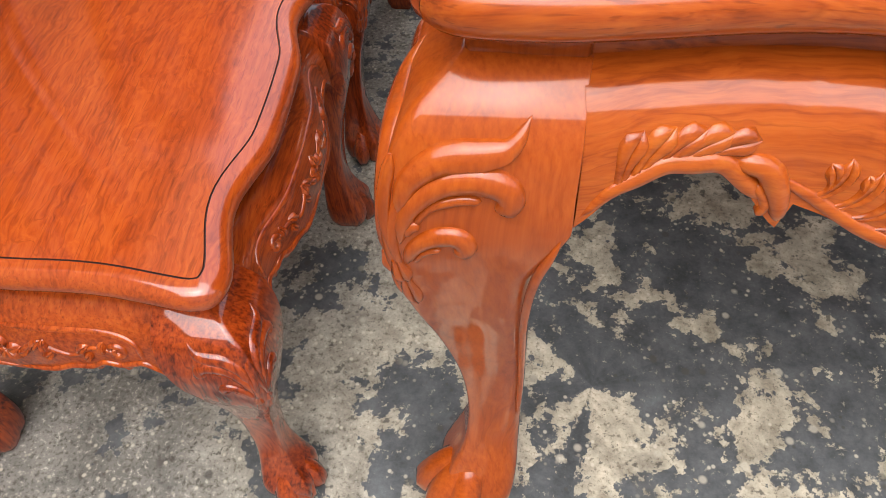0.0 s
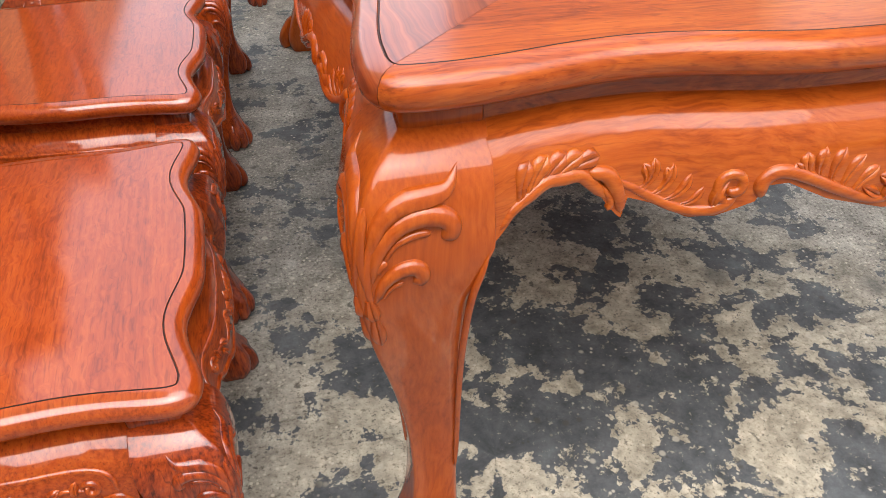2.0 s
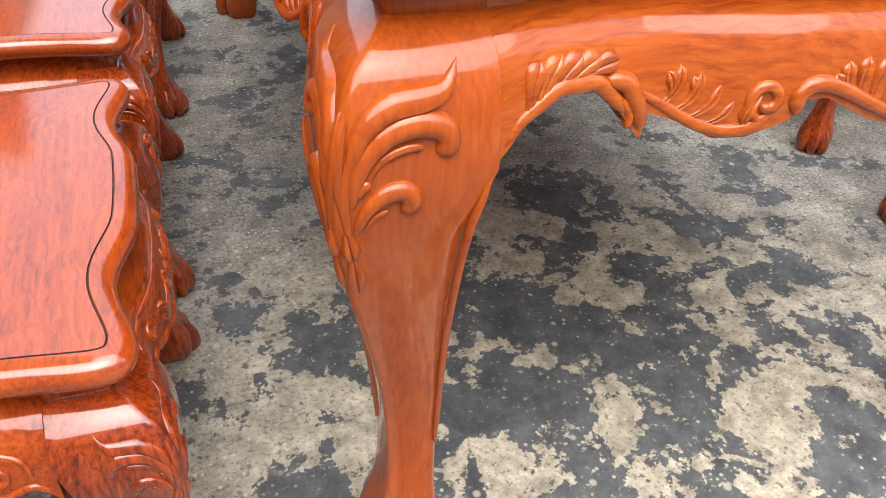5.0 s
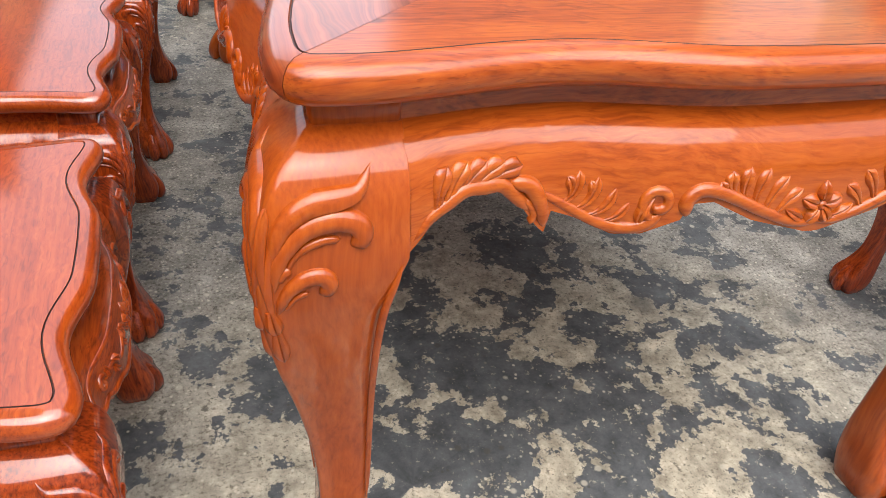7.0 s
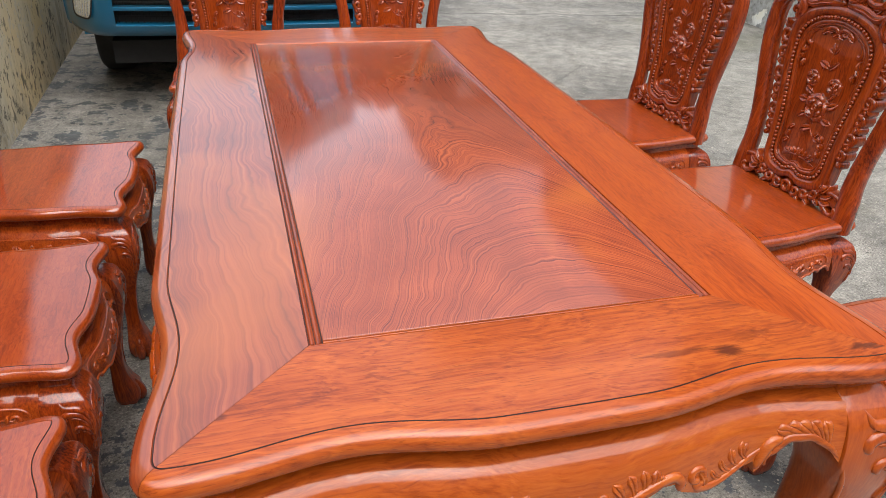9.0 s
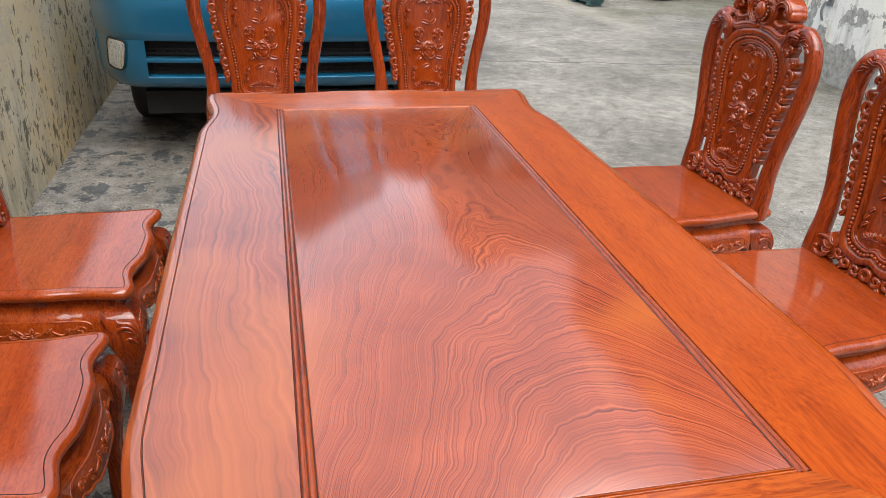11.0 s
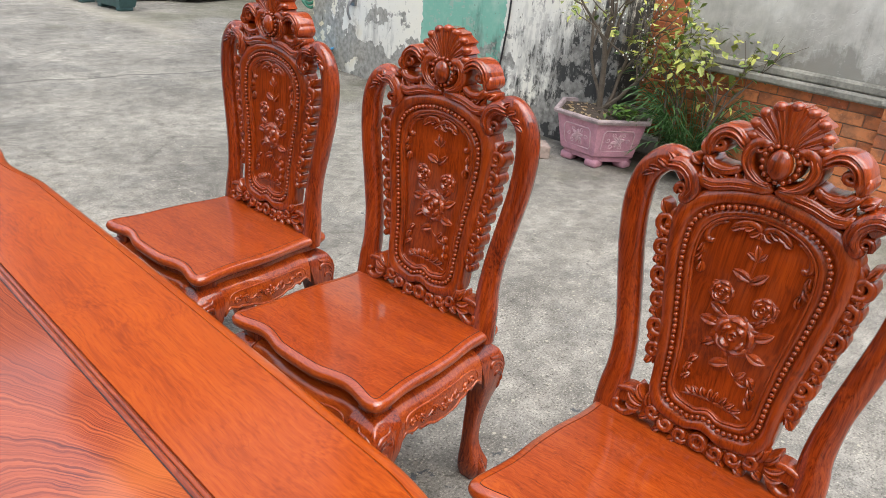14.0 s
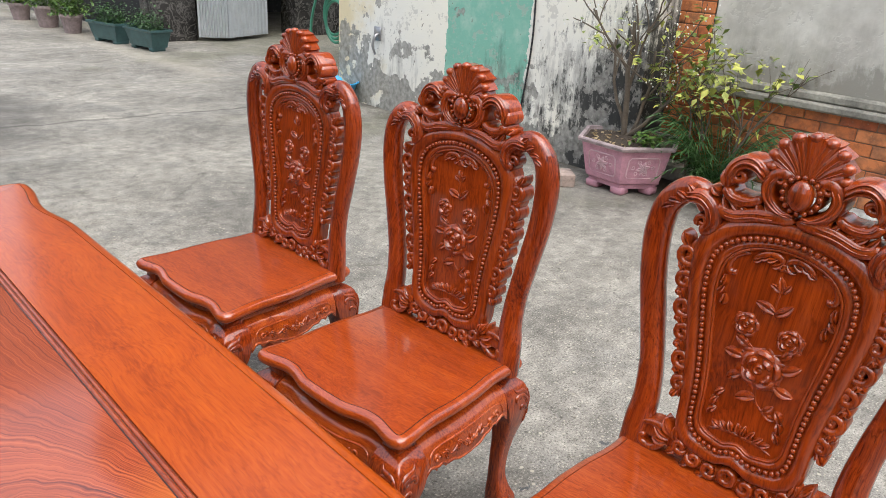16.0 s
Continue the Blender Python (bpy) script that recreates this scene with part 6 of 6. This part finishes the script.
tagged(part("loose_block", g, broken_block, smooth=0), "broken concrete block lying beside the pot", "block")

basin = thing("basin", "blue plastic basin by the corner of the wall", "basin")
g = Geo()
g.lathe([(0.16, 0.0), (0.17, 0.01), (0.23, 0.17), (0.255, 0.185), (0.25, 0.195), (0.225, 0.18), (0.155, 0.025), (0.02, 0.02)], (4.36, 5.42, 0.0), 28)
part("bowl", g, basin_blue, basin)
REACH[0] = far_side()
hose = thing("garden_hose", "coiled green garden hose hung on the wall", "hose")
g = Geo()
for k in range(3):
    g.tube([(6.95 + 0.02 * k, 9.0 + 0.25 * math.cos(t) + 0.05 * k, 0.55 + 0.30 * math.sin(t) + 0.05 * k) for t in [2 * math.pi * q / 28 for q in range(29)]], 0.022, 6)
g.tube(cr([(6.75, 9.2, 0.9), (6.72, 9.3, 0.5), (6.70, 9.25, 0.1), (6.8, 9.2, -0.0)], 6), 0.022, 6)
part("coil", g, hose_green, hose)
for k, (x, y, turn) in enumerate(((4.92, 10.95, 98), (4.72, 11.85, 102))):
    pl = thing("planter", "long teal plastic planter with clipped green shrubs", "planter", "planters along the wall")
    m = pose(x, y, 0, 0, 0, turn)
    g = Geo()
    g.loft([[m @ Vector((sx * w, sy * d, z)) for sx, sy in ((-1, -1), (1, -1), (1, 1), (-1, 1))] for w, d, z in ((0.30, 0.12, 0.05), (0.36, 0.16, 0.27), (0.385, 0.18, 0.28), (0.385, 0.18, 0.31), (0.35, 0.15, 0.31), (0.34, 0.14, 0.27))])
    part("trough", g, teal_plastic, pl, smooth=0)
    for sx in (-0.24, 0.24):
        g = Geo()
        g.box((sx - 0.05, -0.10, 0.0), (sx + 0.05, 0.12, 0.055), 0.006, m=m)
        part("foot", g, teal_plastic, pl)
    g = Geo()
    rng = random.Random(20 + k)
    leaf_blades(g, [m @ Vector((rng.uniform(-0.34, 0.34), rng.gauss(0, 0.08), 0.30 + abs(rng.gauss(0, 0.13)))) for _ in range(900)], 0.05, rng)
    # the darker leaf colour carries the shade that lies on these shrubs
    tagged(part("shrub", g, leaf_dark, pl, smooth=0), kind="stuff")
for k, (x, y, r, h) in enumerate(((4.55, 13.1, 0.17, 0.30), (4.45, 14.0, 0.2, 0.36), (4.35, 15.2, 0.18, 0.30))):
    pl = thing("flower_pot", "weathered pale pot with a leafy plant", "pot", "pots along the yard")
    g = Geo()
    g.lathe([(r * 0.7, 0.0), (r * 0.75, 0.02), (r, h - 0.05), (r * 1.1, h - 0.04), (r * 1.1, h), (r * 0.95, h), (r * 0.9, h - 0.05), (0.02, h - 0.05)], (x, y, 0), 20)
    part("pot_body", g, pot_rim, pl)
    g = Geo()
    rng = random.Random(40 + k)
    leaf_blades(g, [(x + rng.gauss(0, 0.16), y + rng.gauss(0, 0.16), h + abs(rng.gauss(0, 0.22))) for _ in range(600)], 0.08, rng)
    tagged(part("foliage", g, leaf_mid, pl, smooth=0), kind="stuff")

REACH[0] = Matrix.Identity(4)

# ---- the van behind the table ----
CX, CY = -0.005, 3.24
van = thing("van", "teal blue minivan parked beside the cream wall", "car")


def nose(x):
    """How far the bumper curves back towards its corners."""
    u = min(1.0, abs(x) / 0.87)
    return CY + 0.05 * u ** 2 + 0.30 * (max(0.0, u - 0.70) / 0.30) ** 2.4


def band(g, x0, x1, prof, n=40):
    """A strip of bodywork across the nose; prof: (set back, z)."""
    rows = []
    for k in range(n + 1):
        x = x0 + (x1 - x0) * k / n
        rows.append(g.ring([(CX + x, nose(x) + d, z) for d, z in prof]))
    for a, b in zip(rows, rows[1:]):
        g.bridge(a, b, False)


g = Geo()
band(g, -0.88, 0.88, [(0.30, 0.928), (0.10, 0.922), (0.045, 0.908), (0.016, 0.882), (0.002, 0.84), (-0.004, 0.79), (0.0, 0.74), (0.006, 0.69), (0.010, 0.645), (0.018, 0.6405), (0.10, 0.638)])
bumper = part("bumper", g, car_blue, van)
for q in (-1, 1):
    g = Geo()
    band(g, 0.60 * q, 0.88 * q, [(0.0105, 0.6445), (0.014, 0.60), (0.017, 0.54), (0.025, 0.48), (0.045, 0.43), (0.085, 0.398), (0.15, 0.385)], 20)
    part("bumper_cheek", g, car_blue, bumper)
    xl = 0.752 * q

    def lens(u, w, d):
        """A place on the fog lamp: u across and w up, from -1 to 1; it leans out at its foot."""
        x = xl + q * (0.050 * u - 0.012 * w + 0.004 * u * w)
        return (CX + x, nose(x) + 0.012 + d, 0.565 + 0.072 * w)
    edge = [(math.copysign(abs(math.cos(t)) ** 0.4, math.cos(t)), math.copysign(abs(math.sin(t)) ** 0.4, math.sin(t))) for t in [2 * math.pi * k / 28 for k in range(28)]]
    g = Geo()
    g.loft([[lens(u * r, w * r, d) for u, w in edge] for r, d in ((1.10, 0.012), (1.10, -0.006), (1.0, -0.008), (0.97, 0.004))])
    bezel = part("fog_lamp", g, rubber, van, "clear fog lamp in a dark surround")
    g = Geo()
    g.loft([[lens(u * r, w * r, d) for u, w in edge] for r, d in ((0.99, 0.004), (0.97, -0.008), (0.80, -0.013), (0.4, -0.015))])
    glass = part("lens", g, lamp_glass, bezel, "clear ribbed lens")
    for k in range(6):
        g = Geo()
        u = -0.7 + 0.28 * k
        g.tube([lens(u, w, -0.0135) for w in (-0.8, -0.4, 0.0, 0.4, 0.8)], 0.0035, 6)
        part("rib", g, lamp_glass, glass)
g = Geo()
band(g, -0.60, 0.60, [(0.10, 0.472), (0.034, 0.470), (0.026, 0.462), (0.030, 0.445), (0.045, 0.425), (0.085, 0.398), (0.15, 0.385)])
part("bumper_lip", g, car_blue, bumper)
g = Geo()
band(g, -0.62, 0.62, [(0.085, 0.64), (0.085, 0.44)])
part("intake", g, black_plastic, van)
for z in (0.548,):
    g = Geo()
    band(g, -0.60, 0.60, [(0.06, z + 0.011), (0.016, z + 0.010), (0.012, z), (0.016, z - 0.010), (0.06, z - 0.011)])
    part("intake_bar", g, car_blue, van)
for z in (0.615, 0.594, 0.573, 0.523, 0.502, 0.481):
    g = Geo()
    band(g, -0.60, 0.60, [(0.07, z + 0.002), (0.062, z + 0.002), (0.062, z - 0.002), (0.07, z - 0.002)])
    part("mesh_wire", g, rubber, van)
for k in range(40):
    x = -0.585 + 0.03 * k
    g = Geo()
    g.box((CX + x - 0.002, nose(x) + 0.064, 0.45), (CX + x + 0.002, nose(x) + 0.07, 0.635))
    part("mesh_wire", g, rubber, van, smooth=0)
g = Geo()
g.box((CX - 0.14, CY - 0.014, 0.655), (CX + 0.15, CY - 0.004, 0.79), 0.003)
plate = part("number_plate", g, yellow_plate, van, "yellow plate with black marks")
for k in range(5):
    g = Geo()
    g.box((CX - 0.115 + 0.048 * k, CY - 0.0165, 0.685), (CX - 0.085 + 0.048 * k, CY - 0.0142, 0.76))
    part("plate_mark", g, black_plastic, plate, smooth=0)
g = Geo()
band(g, -0.80, 0.80, [(0.06, 1.06), (0.05, 1.05), (0.05, 0.93), (0.06, 0.92)])
part("upper_grille", g, black_plastic, van)
for q in (-1, 1):
    g = Geo()
    band(g, 0.42 * q, 0.80 * q, [(0.06, 1.045), (0.035, 1.04), (0.03, 0.96), (0.045, 0.945)], 12)
    part("headlight", g, lamp_glass, van, "clear headlight")
g = Geo()
secs = []
for y, w, z0, z1, top in ((3.58, 0.80, 0.36, 1.02, 0.70), (4.2, 0.82, 0.30, 1.12, 0.74), (4.5, 0.82, 0.28, 1.20, 0.72), (5.1, 0.82, 0.28, 1.78, 0.64), (6.6, 0.82, 0.28, 1.80, 0.64), (7.1, 0.80, 0.32, 1.72, 0.62)):
    secs.append([(CX + x, y, z) for x, z in ((-w, z0), (w, z0), (w, min(z1, 1.05) - 0.1), (w * 0.99, min(z1, 1.05)), (top, z1), (-top, z1), (-w * 0.99, min(z1, 1.05)), (-w, min(z1, 1.05) - 0.1))])
g.loft(secs)
part("body", g, car_blue, van, smooth=30)
g = Geo()
band(g, -0.78, 0.78, [(0.05, 1.058), (0.10, 1.085), (0.40, 1.12), (0.85, 1.17)])
part("bonnet", g, car_blue, van)
g = Geo()
g.loft([[(CX + sx * w, y, z) for sx, w, y, z in ((-1, 0.66, 4.53, 1.235), (1, 0.66, 4.53, 1.235), (1, 0.58, 5.05, 1.735), (-1, 0.58, 5.05, 1.735))], [(CX + sx * w, y - 0.02, z + 0.012) for sx, w, y, z in ((-1, 0.66, 4.53, 1.235), (1, 0.66, 4.53, 1.235), (1, 0.58, 5.05, 1.735), (-1, 0.58, 5.05, 1.735))]])
part("windscreen", g, screen_glass, van, smooth=0)
for sx in (-1, 1):
    for y in (4.22, 6.35):
        g = Geo()
        m = pose(CX + sx * 0.72, y, 0.29, 0, 90, 0)
        prof = [(0.17, -0.09), (0.26, -0.095), (0.285, -0.07), (0.29, 0.0), (0.285, 0.07), (0.26, 0.095), (0.17, 0.09)]
        g.loft([[m @ Vector((r * math.cos(t), r * math.sin(t), z)) for t in [2 * math.pi * k / 32 for k in range(32)]] for r, z in prof])
        wheel = part("wheel", g, rubber, van)
        g = Geo()
        g.loft([[m @ Vector((r * math.cos(t), r * math.sin(t), z * sx)) for t in [2 * math.pi * k / 24 for k in range(24)]] for r, z in ((0.168, 0.03), (0.172, 0.086), (0.15, 0.08), (0.06, 0.06), (0.03, 0.07))])
        part("rim", g, steel, wheel)
g = Geo()
g.box((CX - 0.66, 3.50, 0.22), (CX + 0.66, 7.0, 0.34))
part("underbody", g, rubber, van, smooth=0)
